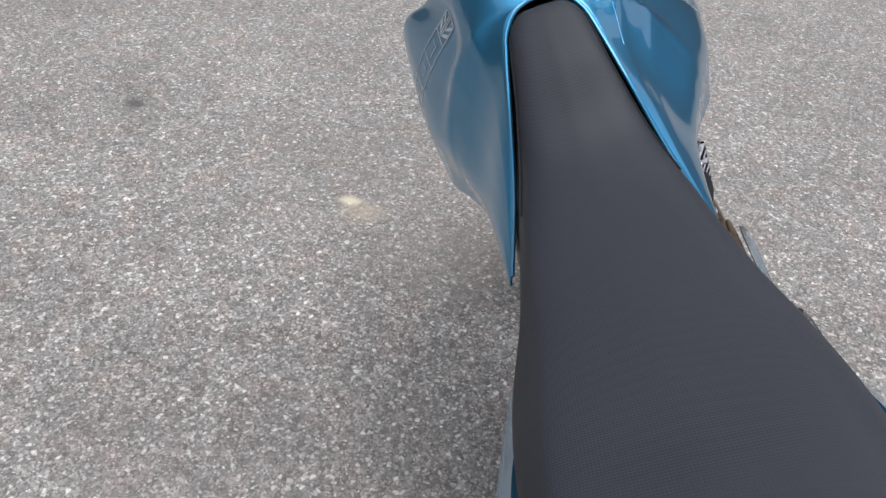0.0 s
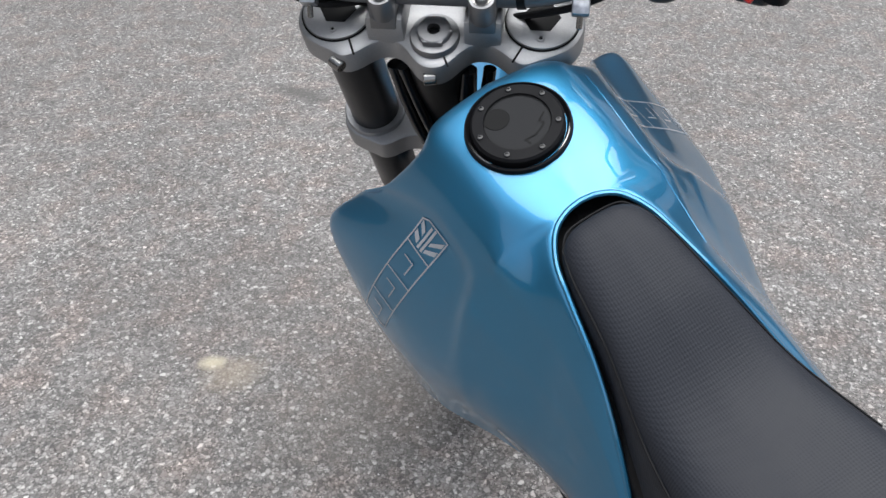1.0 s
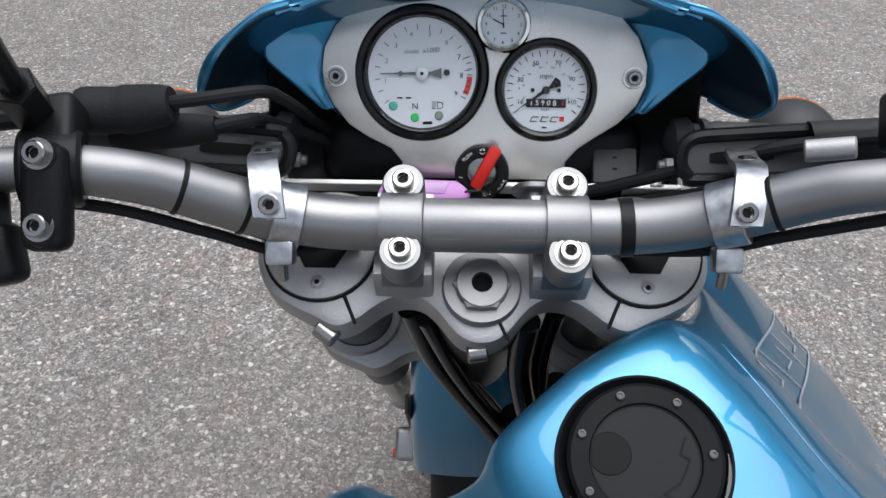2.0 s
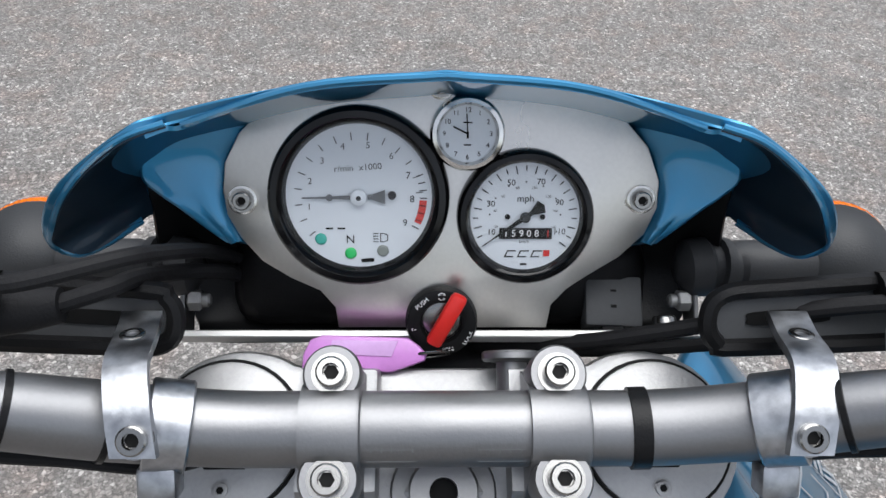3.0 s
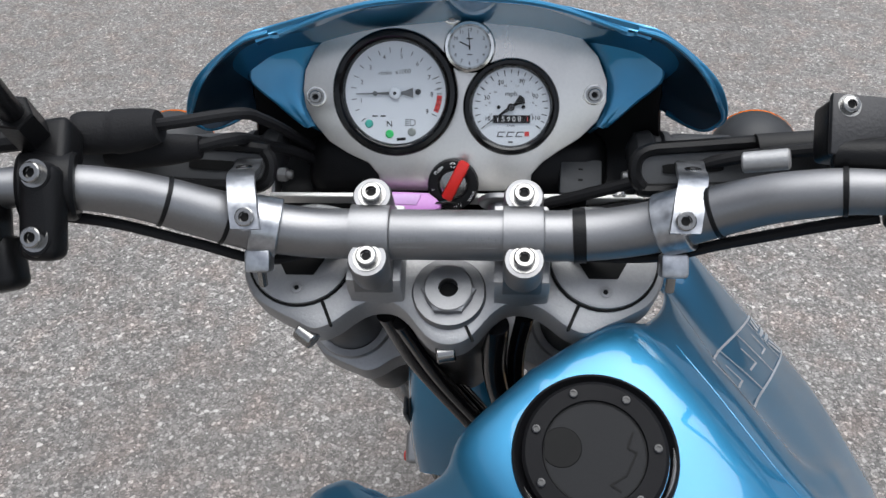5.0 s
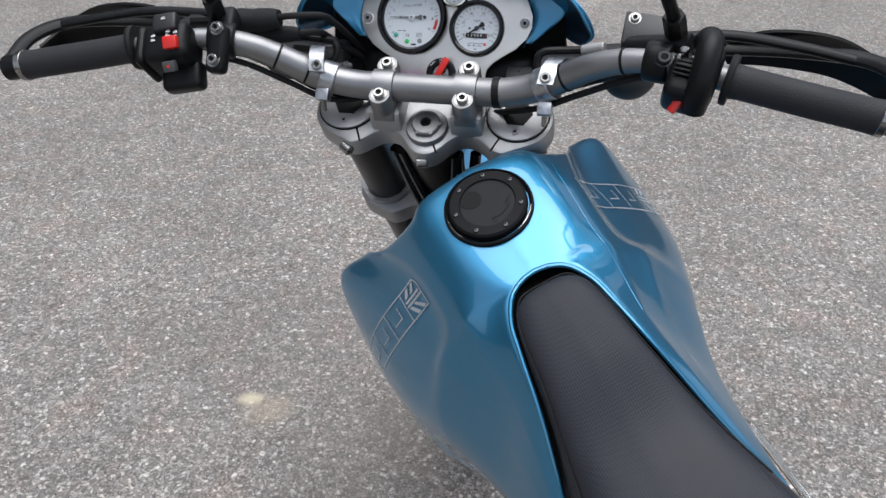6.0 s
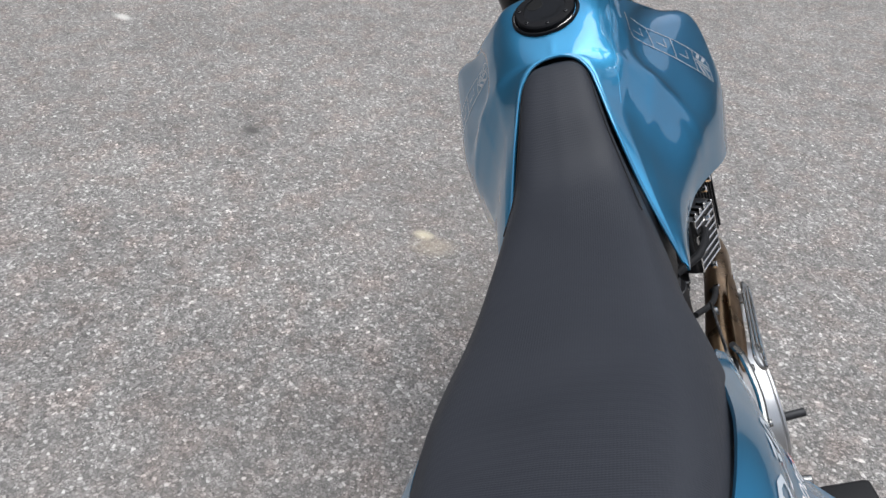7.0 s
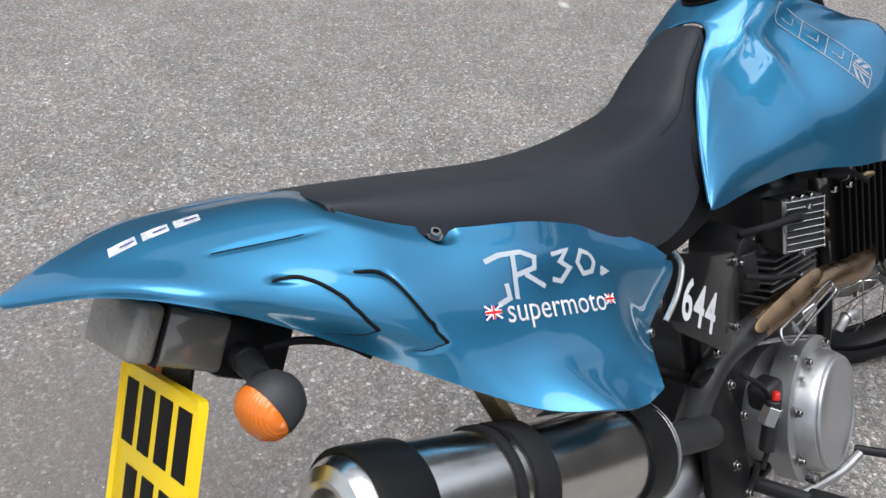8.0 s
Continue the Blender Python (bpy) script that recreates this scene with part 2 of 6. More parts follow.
SHELL = shader("grey_black_shell", (0.03, 0.031, 0.033), 0.5, 0, 0, 0.15, 900, spec=0.3)
FORK = shader("dark_anodised", (0.03, 0.03, 0.032), 0.35, 0.7, 0, 0.1, 500)
SHELF = shader("bare_aluminium_strip", (0.72, 0.71, 0.69), 0.45, 0.7, 0, 0.03, 500, 0.06)
GREYBOX = shader("grey_plastic", (0.055, 0.057, 0.060), 0.6, 0, 0, 0.1, 600)
GRIP = shader("grip_rubber", (0.024, 0.024, 0.027), 0.62, 0, 0, 0.5, 700, spec=0.25)
BRASS = shader("dull_brass", (0.35, 0.27, 0.14), 0.4, 0.8, 0, 0.1, 300, 0.2)
POLISHED = shader("polished_steel", (0.66, 0.645, 0.61), 0.2, 1.0, 0, 0.02, 300, 0.1, 20)
SMOKE = shader("smoked_lens", (0.13, 0.12, 0.105), 0.12, 0, 0.8)
PALELENS = shader("pale_ribbed_lens", (0.22, 0.205, 0.18), 0.25, 0, 0.5, 0.9, 260)
PALEPURPLE = shader("pale_purple_insert", (0.6, 0.36, 0.66), 0.25)
CAPLID = shader("satin_black_lid", (0.0075, 0.008, 0.0095), 0.3, 0, 0, 0.05, 900, spec=0.11)
CAPBLACK = shader("matt_black_cap", (0.007, 0.007, 0.008), 0.5, 0, 0, 0.1, 900, spec=0.1)
ZINC = shader("spangled_zinc", (0.42, 0.43, 0.45), 0.36, 1.0, 0, 0.15, 260, 0.3, 120)
BRIGHT = shader("bright_chrome", (0.7, 0.69, 0.67), 0.14, 1.0, 0, 0.0, 300, 0.05)
# the cowl's blue paint again, with the shade inside the lobes put into its colour
SHADEDBLUE = shader("shaded_blue_paint", (0.005, 0.020, 0.037), 0.45, 0.4, 0.3)
COVER = shader("cast_cover", (0.46, 0.46, 0.465), 0.4, 0.9, 0, 0.2, 500, 0.1)
GLASS = bpy.data.materials.new("gauge_glass")
GLASS.use_nodes = True
gt = GLASS.node_tree
clear, sheen, edge_on, both = (gt.nodes.new(k) for k in ("ShaderNodeBsdfTransparent", "ShaderNodeBsdfGlossy", "ShaderNodeFresnel", "ShaderNodeMixShader"))
sheen.inputs["Roughness"].default_value, edge_on.inputs["IOR"].default_value = 0.02, 1.45
gt.links.new(edge_on.outputs[0], both.inputs[0])
gt.links.new(clear.outputs[0], both.inputs[1])
gt.links.new(sheen.outputs[0], both.inputs[2])
gt.links.new(both.outputs[0], gt.nodes["Material Output"].inputs[0])
ribs = AMBER.node_tree
wave = ribs.nodes.new("ShaderNodeTexWave")
wave.inputs["Scale"].default_value, wave.bands_direction = 110, "X"
rb = ribs.nodes.new("ShaderNodeBump")
rb.inputs["Strength"].default_value, rb.inputs["Distance"].default_value = 0.5, 0.001
ribs.links.new(ribs.nodes["Texture Coordinate"].outputs["Object"], wave.inputs["Vector"])
ribs.links.new(wave.outputs["Fac"], rb.inputs["Height"])
ribs.links.new(rb.outputs[0], ribs.nodes["Principled BSDF"].inputs["Normal"])
SEATMAT = shader("seat_vinyl", (0.02, 0.022, 0.028), 0.58, 0, 0, 0.2, 900, 0.1, 6, spec=0.26)
st = SEATMAT.node_tree
dots = st.nodes.new("ShaderNodeTexVoronoi")
dots.inputs["Scale"].default_value, dots.inputs["Randomness"].default_value = 420, 0.0
st.links.new(st.nodes["Texture Coordinate"].outputs["Object"], dots.inputs["Vector"])
relief = st.nodes["Bump"]
relief.inputs["Strength"].default_value, relief.invert = 0.35, True
st.links.new(dots.outputs["Distance"], relief.inputs["Height"])



def asphalt_material():
    """Stone chippings in worn binder: chips of many tones, pits between them, broad stains, a few spots and painted
    shade.
    """
    m = bpy.data.materials.new("worn_asphalt")
    m.use_nodes = True
    t = m.node_tree
    N, L = t.nodes.new, t.links.new
    b = t.nodes["Principled BSDF"]
    co = N("ShaderNodeTexCoord")

    def noise_tex(scale, detail=4, rough=0.55):
        q = N("ShaderNodeTexNoise")
        q.inputs["Scale"].default_value, q.inputs["Detail"].default_value, q.inputs["Roughness"].default_value = scale, detail, rough
        L(co.outputs["Object"], q.inputs["Vector"])
        return q.outputs[0]

    def cells(scale, feature="F1"):
        q = N("ShaderNodeTexVoronoi")
        q.feature = feature
        q.inputs["Scale"].default_value = scale
        L(co.outputs["Object"], q.inputs["Vector"])
        return q

    def ramp(src, stops):
        r = N("ShaderNodeValToRGB")
        e = r.color_ramp.elements
        while len(e) < len(stops):
            e.new(0.5)
        for k, (p, c) in zip(e, stops):
            k.position, k.color = p, (*c, 1)
        L(src, r.inputs[0])
        return r.outputs[0]

    def mix(kind, fac, a, c):
        q = N("ShaderNodeMix")
        q.data_type, q.blend_type = "RGBA", kind
        for sock, v in ((q.inputs[0], fac), (q.inputs[6], a), (q.inputs[7], c)):
            if isinstance(v, (int, float)):
                sock.default_value = v
            elif isinstance(v, tuple):
                sock.default_value = (*v, 1)
            else:
                L(v, sock)
        return q.outputs[2]

    def gray(color):
        q = N("ShaderNodeSeparateColor")
        L(color, q.inputs[0])
        return q.outputs[0]

    coarse, small = cells(105), cells(230)
    chip = ramp(gray(coarse.outputs["Color"]), [(0.0, (0.115, 0.111, 0.107)), (0.35, (0.225, 0.217, 0.209)), (0.72, (0.345, 0.332, 0.318)), (0.88, (0.52, 0.5, 0.48)), (1.0, (0.80, 0.78, 0.75))])
    grit = ramp(gray(small.outputs["Color"]), [(0.0, (0.105, 0.102, 0.098)), (0.6, (0.27, 0.26, 0.25)), (0.9, (0.45, 0.434, 0.417)), (1.0, (0.66, 0.64, 0.615))])
    where = ramp(noise_tex(60, 3), [(0.42, (0, 0, 0)), (0.58, (1, 1, 1))])
    base = mix("MIX", gray(where), grit, chip)
    rim = ramp(cells(105, "DISTANCE_TO_EDGE").outputs["Distance"], [(0.0, (0.45, 0.44, 0.43)), (0.16, (1, 1, 1))])
    base = mix("MULTIPLY", 0.75, base, rim)
    patch = ramp(noise_tex(1.6, 5, 0.6), [(0.32, (0.74, 0.735, 0.73)), (0.55, (0.88, 0.875, 0.87)), (0.75, (1.03, 1.02, 1.005))])
    base = mix("MULTIPLY", 1.0, base, patch)
    worn = ramp(noise_tex(7, 6, 0.7), [(0.3, (0.78, 0.77, 0.76)), (0.5, (0.92, 0.915, 0.91)), (0.7, (1.06, 1.05, 1.04))])
    base = mix("MULTIPLY", 1.0, base, worn)
    rust = ramp(noise_tex(9, 5, 0.65), [(0.46, (1, 1, 1)), (0.66, (1.06, 0.95, 0.91))])
    base = mix("MULTIPLY", 1.0, base, rust)

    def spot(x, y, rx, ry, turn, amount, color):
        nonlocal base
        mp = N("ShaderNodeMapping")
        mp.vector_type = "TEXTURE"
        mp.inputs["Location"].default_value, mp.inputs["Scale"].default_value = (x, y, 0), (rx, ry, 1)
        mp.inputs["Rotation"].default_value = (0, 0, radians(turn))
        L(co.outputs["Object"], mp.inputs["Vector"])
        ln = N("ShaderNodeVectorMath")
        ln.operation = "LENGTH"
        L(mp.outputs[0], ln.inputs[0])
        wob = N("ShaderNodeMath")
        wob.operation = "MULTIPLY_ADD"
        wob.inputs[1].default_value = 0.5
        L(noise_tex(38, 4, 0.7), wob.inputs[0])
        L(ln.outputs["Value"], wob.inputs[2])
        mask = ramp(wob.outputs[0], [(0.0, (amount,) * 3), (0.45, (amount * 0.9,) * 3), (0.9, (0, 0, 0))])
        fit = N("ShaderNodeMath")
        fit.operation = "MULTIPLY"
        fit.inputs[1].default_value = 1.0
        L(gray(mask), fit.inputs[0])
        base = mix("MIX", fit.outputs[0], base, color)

    for args in SPOTS_AND_SHADE:
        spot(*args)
    L(base, b.inputs["Base Color"])
    b.inputs["Roughness"].default_value = 0.62
    b.inputs["Specular IOR Level"].default_value = 0.5
    hill = N("ShaderNodeMath")
    hill.operation = "MULTIPLY_ADD"
    hill.inputs[1].default_value = 0.5
    L(cells(105, "SMOOTH_F1").outputs["Distance"], hill.inputs[0])
    L(noise_tex(160, 4), hill.inputs[2])
    bp = N("ShaderNodeBump")
    bp.invert = True
    bp.inputs["Strength"].default_value, bp.inputs["Distance"].default_value = 0.85, 0.006
    L(hill.outputs[0], bp.inputs["Height"])
    L(bp.outputs[0], b.inputs["Normal"])
    return m


# x, y, radii, turn, strength and tone of the spots and painted shade on the ground
SPOTS_AND_SHADE = [
    # two broad patches: the bike's soft shade painted on the asphalt, with some brown stain
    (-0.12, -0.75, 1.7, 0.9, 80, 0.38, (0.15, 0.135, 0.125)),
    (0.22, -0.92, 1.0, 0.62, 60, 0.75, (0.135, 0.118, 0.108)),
    # two broad, faint brown-grey darker areas to the left of the bike
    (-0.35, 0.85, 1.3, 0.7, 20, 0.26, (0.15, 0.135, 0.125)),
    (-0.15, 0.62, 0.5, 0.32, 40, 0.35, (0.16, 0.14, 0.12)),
    # small pale and dark spots
    (-0.562, 0.638, 0.06, 0.045, 20, 0.75, (0.62, 0.55, 0.40)),
    (-0.50, 0.62, 0.13, 0.10, 30, 0.4, (0.40, 0.33, 0.24)),
    (-1.456, 0.628, 0.085, 0.055, 10, 1.0, (0.05, 0.047, 0.044)),
    (-0.90, 1.99, 0.26, 0.10, -15, 0.85, (0.09, 0.085, 0.08)),
    (-2.86, 0.82, 0.12, 0.06, 5, 0.85, (0.6, 0.58, 0.55)),
]
asphalt = asphalt_material()

# ---- ground ----
bm = bmesh.new()
bmesh.ops.create_grid(bm, x_segments=8, y_segments=8, size=300)
ground = part("ground", bm, asphalt, None, smooth=False)
tagged(ground, "worn grey asphalt with pale stone chippings, stains and painted soft shade", "ground", "", "structure")

# pale chippings that stand out of the worn binder
random.seed(4)
bm = bmesh.new()
for k in range(2600):
    a, q = random.uniform(0, 2 * math.pi), 3.2 * math.sqrt(random.random())
    c = Vector((q * math.cos(a) - .5, q * math.sin(a) + .4, 0))
    s, turn = random.uniform(.0016, .0042), random.uniform(0, 3)
    ringv = [bm.verts.new(c + Vector((s * random.uniform(.7, 1.2) * math.cos(turn + 1.257 * i), s * random.uniform(.7, 1.2) * math.sin(turn + 1.257 * i), -.0005))) for i in range(5)]
    top = bm.verts.new(c + Vector((random.uniform(-s, s) * .3, random.uniform(-s, s) * .3, s * random.uniform(.25, .5))))
    for i in range(5):
        bm.faces.new((ringv[i], ringv[(i + 1) % 5], top))
CHIP = shader("pale_stone", (0.5, 0.485, 0.465), 0.7, 0, 0, 0.2, 300, 0.3, 30)
chips = part("stone_chippings", bm, CHIP, None, smooth=False)
tagged(chips, "small pale stone chippings set in the grey asphalt", "chippings", "", "stuff")

# plain dark walls added beyond the camera's view; their heights shape light and reflections
SURROUND = shader("dark_surround", (0.09, 0.085, 0.08), 0.85, 0, 0, 0.3, 60, 0.3, 3)
for name, x, y, sx, sy, high in (("unseen_wall_north", 0, 9.15, 18.6, .3, 4.2), ("unseen_wall_south", 0, -9.15, 18.6, .3, 1.4), ("unseen_wall_east", 9.15, 0, .3, 18, 1.4), ("unseen_wall_west", -9.15, 0, .3, 18, 9.5)):
    wl = part(name, block(sx, sy, high, pose(x, y, high / 2), .02, 1), SURROUND, None)
    tagged(wl, "unseen plain dark wall added to shape light and reflections", "wall", "", "structure")

# ---- motorcycle ----
bike = new("motorcycle")
bike.matrix_world = BIKE
tagged(bike, "blue metallic supermoto motorcycle leaning on its side stand", "motorcycle")


def clamp_half(grid):
    for row in grid:
        for p in row:
            p.x = max(p.x, 0.0)
    return grid


# fuel tank: rows from the front edge to the rear tip, columns from the crest to the lower edge
# front lip and top
TANK = [
    [(0, -.046, .990), (.046, -.048, .986), (.084, -.052, .963), (.188, .044, .868), (.190, .018, .785), (.186, -.012, .672)],
    [(0, -.058, 1.016), (.056, -.061, 1.010), (.082, -.066, .993), (.189, .047, .893), (.198, .018, .79), (.194, -.012, .677)],
    [(0, -.115, 1.005), (.054, -.114, 1.0015), (.080, -.108, .988), (.150, -.085, .908), (.186, -.08, .80), (.183, -.085, .69)],
    [(0, -.165, .986), (.050, -.167, .981), (.076, -.166, .966), (.132, -.155, .895), (.164, -.15, .80), (.158, -.155, .708)],
]
# round the seat nose
TANK += [
    [(0, -.199, .970), (.040, -.196, .968), (.076, -.186, .956), (.126, -.175, .886), (.157, -.170, .80), (.150, -.175, .712)],
    [(.014, -.201, .969), (.036, -.202, .965), (.077, -.194, .951), (.122, -.188, .878), (.151, -.184, .795), (.145, -.19, .715)],
    [(.030, -.208, .964), (.045, -.211, .958), (.077, -.206, .940), (.116, -.206, .867), (.144, -.205, .788), (.138, -.21, .718)],
    [(.044, -.226, .951), (.054, -.230, .944), (.076, -.226, .924), (.110, -.229, .852), (.135, -.233, .781), (.131, -.238, .72)],
]
# along the thighs to the rear tip
TANK += [
    [(.051, -.250, .935), (.058, -.253, .929), (.074, -.254, .907), (.104, -.259, .84), (.127, -.266, .775), (.126, -.27, .725)],
    [(.063, -.297, .898), (.068, -.30, .891), (.081, -.305, .870), (.101, -.312, .823), (.12, -.32, .768), (.122, -.322, .73)],
    [(.084, -.345, .825), (.088, -.347, .820), (.095, -.35, .810), (.104, -.353, .790), (.117, -.36, .757), (.12, -.362, .732)],
    [(.112, -.384, .746), (.113, -.385, .745), (.114, -.386, .743), (.115, -.387, .741), (.117, -.389, .738), (.118, -.39, .735)],
]
# two more columns on the shoulder, with the stepped lip at the front edge
TANK = [r[:3] + [tuple(spline(r, 3)[7]), tuple(spline(r, 3)[8])] + r[3:] for r in TANK]
TANK[0][3:6] = [(.121, -.022, .928), (.149, .034, .888), (.188, .044, .862)]
TANK[1][3:6] = [(.119, -.030, .954), (.147, .032, .916), (.188, .047, .888)]
TANK[2][3:6] = [(.098, -.107, .966), (.110, -.101, .941), (.152, -.085, .885)]
TANK[3][3:6] = [(.094, -.163, .945), (.106, -.160, .921), (.136, -.155, .872)]
tank_grid = clamp_half(net(TANK, 8, 8, even=True))
tank = part("fuel_tank", sheet(tank_grid, mirror=True, thick=0.003), BLUE, bike, "blue metallic fuel tank with flared shrouds", angle=50)
# the exhaust-side shroud flares a little wider and is cut a little higher
for v in tank.data.vertices:
    if v.co.x > .09:
        ahead, low = min(1, max(0, (v.co.y + .36) / .16)), min(1, max(0, (.93 - v.co.z) / .12))
        v.co.x += (v.co.x - .09) * .16 * ahead * low
        v.co.z += .016 * ahead * min(1, max(0, (.80 - v.co.z) / .1))


def skin(ob):
    b = bmesh.new()
    b.from_mesh(ob.data)
    tree = BVHTree.FromBMesh(b)
    b.free()
    return tree


def lay(bm, m, tree, lift=0.0008):
    """Lays a flat drawing on a curved surface: m is a frame before it, whose z points away from it."""
    for _ in range(3):
        long = [e for e in bm.edges if e.calc_length() > 0.006]
        if long:
            bmesh.ops.subdivide_edges(bm, edges=long, cuts=1, use_grid_fill=True)
    if tree is None:
        return bm
    out = (m.to_3x3() @ Vector((0, 0, 1))).normalized()
    for v in bm.verts:
        p = m @ v.co
        hit, n, _, _ = tree.ray_cast(p + out * 0.1, -out, 0.4)
        v.co = (hit + out * lift) if hit else p
    return bm


def frame_from(o, xdir, zdir):
    z = Vector(zdir).normalized()
    x = Vector(xdir)
    x = (x - z * x.dot(z)).normalized()
    return Matrix.Translation(o) @ Matrix((x, z.cross(x), z)).transposed().to_4x4()


def emblem():
    """The tank's emblem, as plain shapes: three outlined cells with hooked marks in one band."""
    w, h, sl = 0.175, 0.037, 0.006

    def at(u, v):
        return (u * w + v * sl, v * h)
    b = stroke([at(-.5, -.5), at(.47, -.5), at(.5, -.3), at(.5, .5), at(-.47, .5), at(-.5, .3)], .0016, closed=True)
    for a in (-.28, -.02, .24):
        stroke([at(a, -.49), at(a, .49)], .0015, bm=b)
        stroke([at(a + .20, -.12), at(a + .09, -.12), at(a + .09, .26)], .0015, bm=b)
    return b, at


def emblem_flag(at):
    b = bmesh.new()
    for q in (((-.48, -.45), (-.44, -.45), (-.37, -.12), (-.40, -.12)), ((-.40, -.45), (-.36, -.45), (-.31, -.12), (-.34, -.12)), ((-.48, .06), (-.30, .06), (-.30, .14), (-.48, .14)),
              ((-.47, .45), (-.43, .45), (-.38, .2), (-.42, .2)), ((-.39, .45), (-.35, .45), (-.31, .2), (-.35, .2)), ((-.49, -.08), (-.30, -.08), (-.30, .0), (-.49, .0))):
        b.faces.new([b.verts.new((*at(*p), .0004)) for p in q])
    return b


tank_skin = skin(tank)
for sx, o in ((1, (.155, -.081, .900)), (-1, (-.158, -.077, .884))):
    em = frame_from(o, (.65 * sx, .39, -.65), (.62 * sx, -.43, .56)) @ Matrix.Diagonal((-sx, sx, 1, 1))
    b, at = emblem()
    flag = emblem_flag(at)
    lay(b, em, tank_skin)
    lay(flag, em, tank_skin)
    sign = part("emblem", b, SILVER, tank, "silver outlined emblem on the tank side", recalc=False)
    part("emblem_flag", flag, SILVER, sign, recalc=False)
    rib = [tank_skin.find_nearest(Vector((x * sx, y, z)))[0] for x, y, z in spline([r[2] for r in TANK[1:9]], 5)]
    if sx > 0:
        part("panel_edge", tube(rib, .0005, 6), BLUE, tank)

lip = even_spline([r[0] for r in TANK[4:]], 8)
part("tank_lip", tube([(-p.x, p.y - .0008, p.z - .0016) for p in lip[:0:-1]] + [(p.x, p.y - .0008, p.z - .0016) for p in lip], .0026, 8), BLUE, tank)

# filler cap in its bolted ring
CAP = pose(-.004, -.120, 1.0055, 19, 0, 0)
cap = part("filler_cap", lathe([(.0285, .0045), (.0292, .0062), (.0385, .0058), (.0405, .004), (.041, -.004), (.0432, -.0015), (.0448, .0008), (.0462, .0002), (.047, -.004)], CAP, 56), CAPBLACK, tank, "black filler cap ring in a round recess")
part("cap_lid", lathe([(0, .0042), (.0282, .0042), (.0285, .003), (.0285, 0)], CAP, 48), CAPLID, cap)
b = stroke([(.0285 * math.cos(radians(a)), .0285 * math.sin(radians(a))) for a in range(-180, 181, 10)], .0013, CAP, .0046)
stroke([(.024, -.004), (.016, -.009), (.018, -.014), (.006, -.02), (-.004, -.019), (-.002, -.025)], .0011, CAP, .0047, b)
part("lid_outline", b, INK, cap, recalc=False)
part("finger_dimple", lathe([(0, .0046), (.011, .0046), (.0115, .0042)], CAP @ pose(-.013, .013, 0), 24), INK, cap)
for k in range(7):
    a = radians(20 + k * 51)
    screw("cap_screw", CAP @ pose(.0345 * math.cos(a), .0345 * math.sin(a), .0055), cap, .0026, .0016, GLOSS)

for mid in (188, -52):
    rim_arc = [(.0436 * math.cos(radians(mid + d)), .0436 * math.sin(radians(mid + d)), -.0005) for d in range(-20, 21, 5)]
    part("filler_neck_edge", tube(rim_arc, [.0003, .0008, .0012, .0014, .0014, .0014, .0012, .0008, .0003], 8, CAP), CHROME, cap, "bright steel edge of the filler neck")

# seat
# nose
SEAT = [
    [(0, -.211, .955), (.012, -.212, .954), (.022, -.214, .948), (.029, -.218, .938), (.031, -.223, .900)],
    [(0, -.222, .967), (.022, -.223, .965), (.035, -.226, .956), (.041, -.231, .938), (.043, -.238, .890)],
    [(0, -.25, .961), (.028, -.25, .958), (.043, -.252, .946), (.049, -.257, .920), (.052, -.265, .870)],
    [(0, -.30, .934), (.034, -.30, .930), (.051, -.302, .916), (.059, -.307, .886), (.066, -.318, .830)],
]
# waist
SEAT += [
    [(0, -.36, .890), (.045, -.36, .885), (.066, -.36, .868), (.078, -.362, .83), (.092, -.37, .765)],
    [(0, -.43, .874), (.055, -.43, .870), (.078, -.43, .854), (.092, -.43, .805), (.104, -.435, .735)],
    [(0, -.52, .870), (.063, -.52, .866), (.088, -.52, .852), (.103, -.52, .804), (.115, -.53, .735)],
    [(0, -.62, .879), (.070, -.62, .875), (.094, -.62, .862), (.115, -.62, .830), (.13, -.625, .778)],
]
# rear
SEAT += [
    [(0, -.73, .899), (.076, -.73, .896), (.100, -.73, .885), (.117, -.735, .862), (.122, -.74, .828)],
    [(0, -.84, .923), (.071, -.84, .920), (.093, -.842, .911), (.104, -.848, .896), (.106, -.856, .875)],
    [(0, -.944, .946), (.048, -.945, .944), (.070, -.946, .939), (.076, -.946, .928), (.077, -.944, .91)],
    [(0, -.957, .943), (.046, -.957, .941), (.068, -.957, .935), (.074, -.956, .924), (.075, -.952, .905)],
]
seat = part("seat", sheet(clamp_half(net(SEAT, 8, 6)), mirror=True, thick=0.004), SEATMAT, bike, "black ribbed vinyl seat, narrow at the nose", angle=60)
seam = spline([(x + .0006, y, z + .0003) for (x, y, z) in [r[2] for r in SEAT[1:6]]], 8)
nose = spline([SEAT[1][2], (.024, -.2165, .962), (0, -.2135, .962), (-.024, -.2165, .962), (-SEAT[1][2][0], SEAT[1][2][1], SEAT[1][2][2])], 5)
part("seam_piping", tube([(-p[0], p[1], p[2]) for p in seam][::-1] + [tuple(p) for p in nose[::-1]] + seam, .0009, 6), RUBBER, seat)
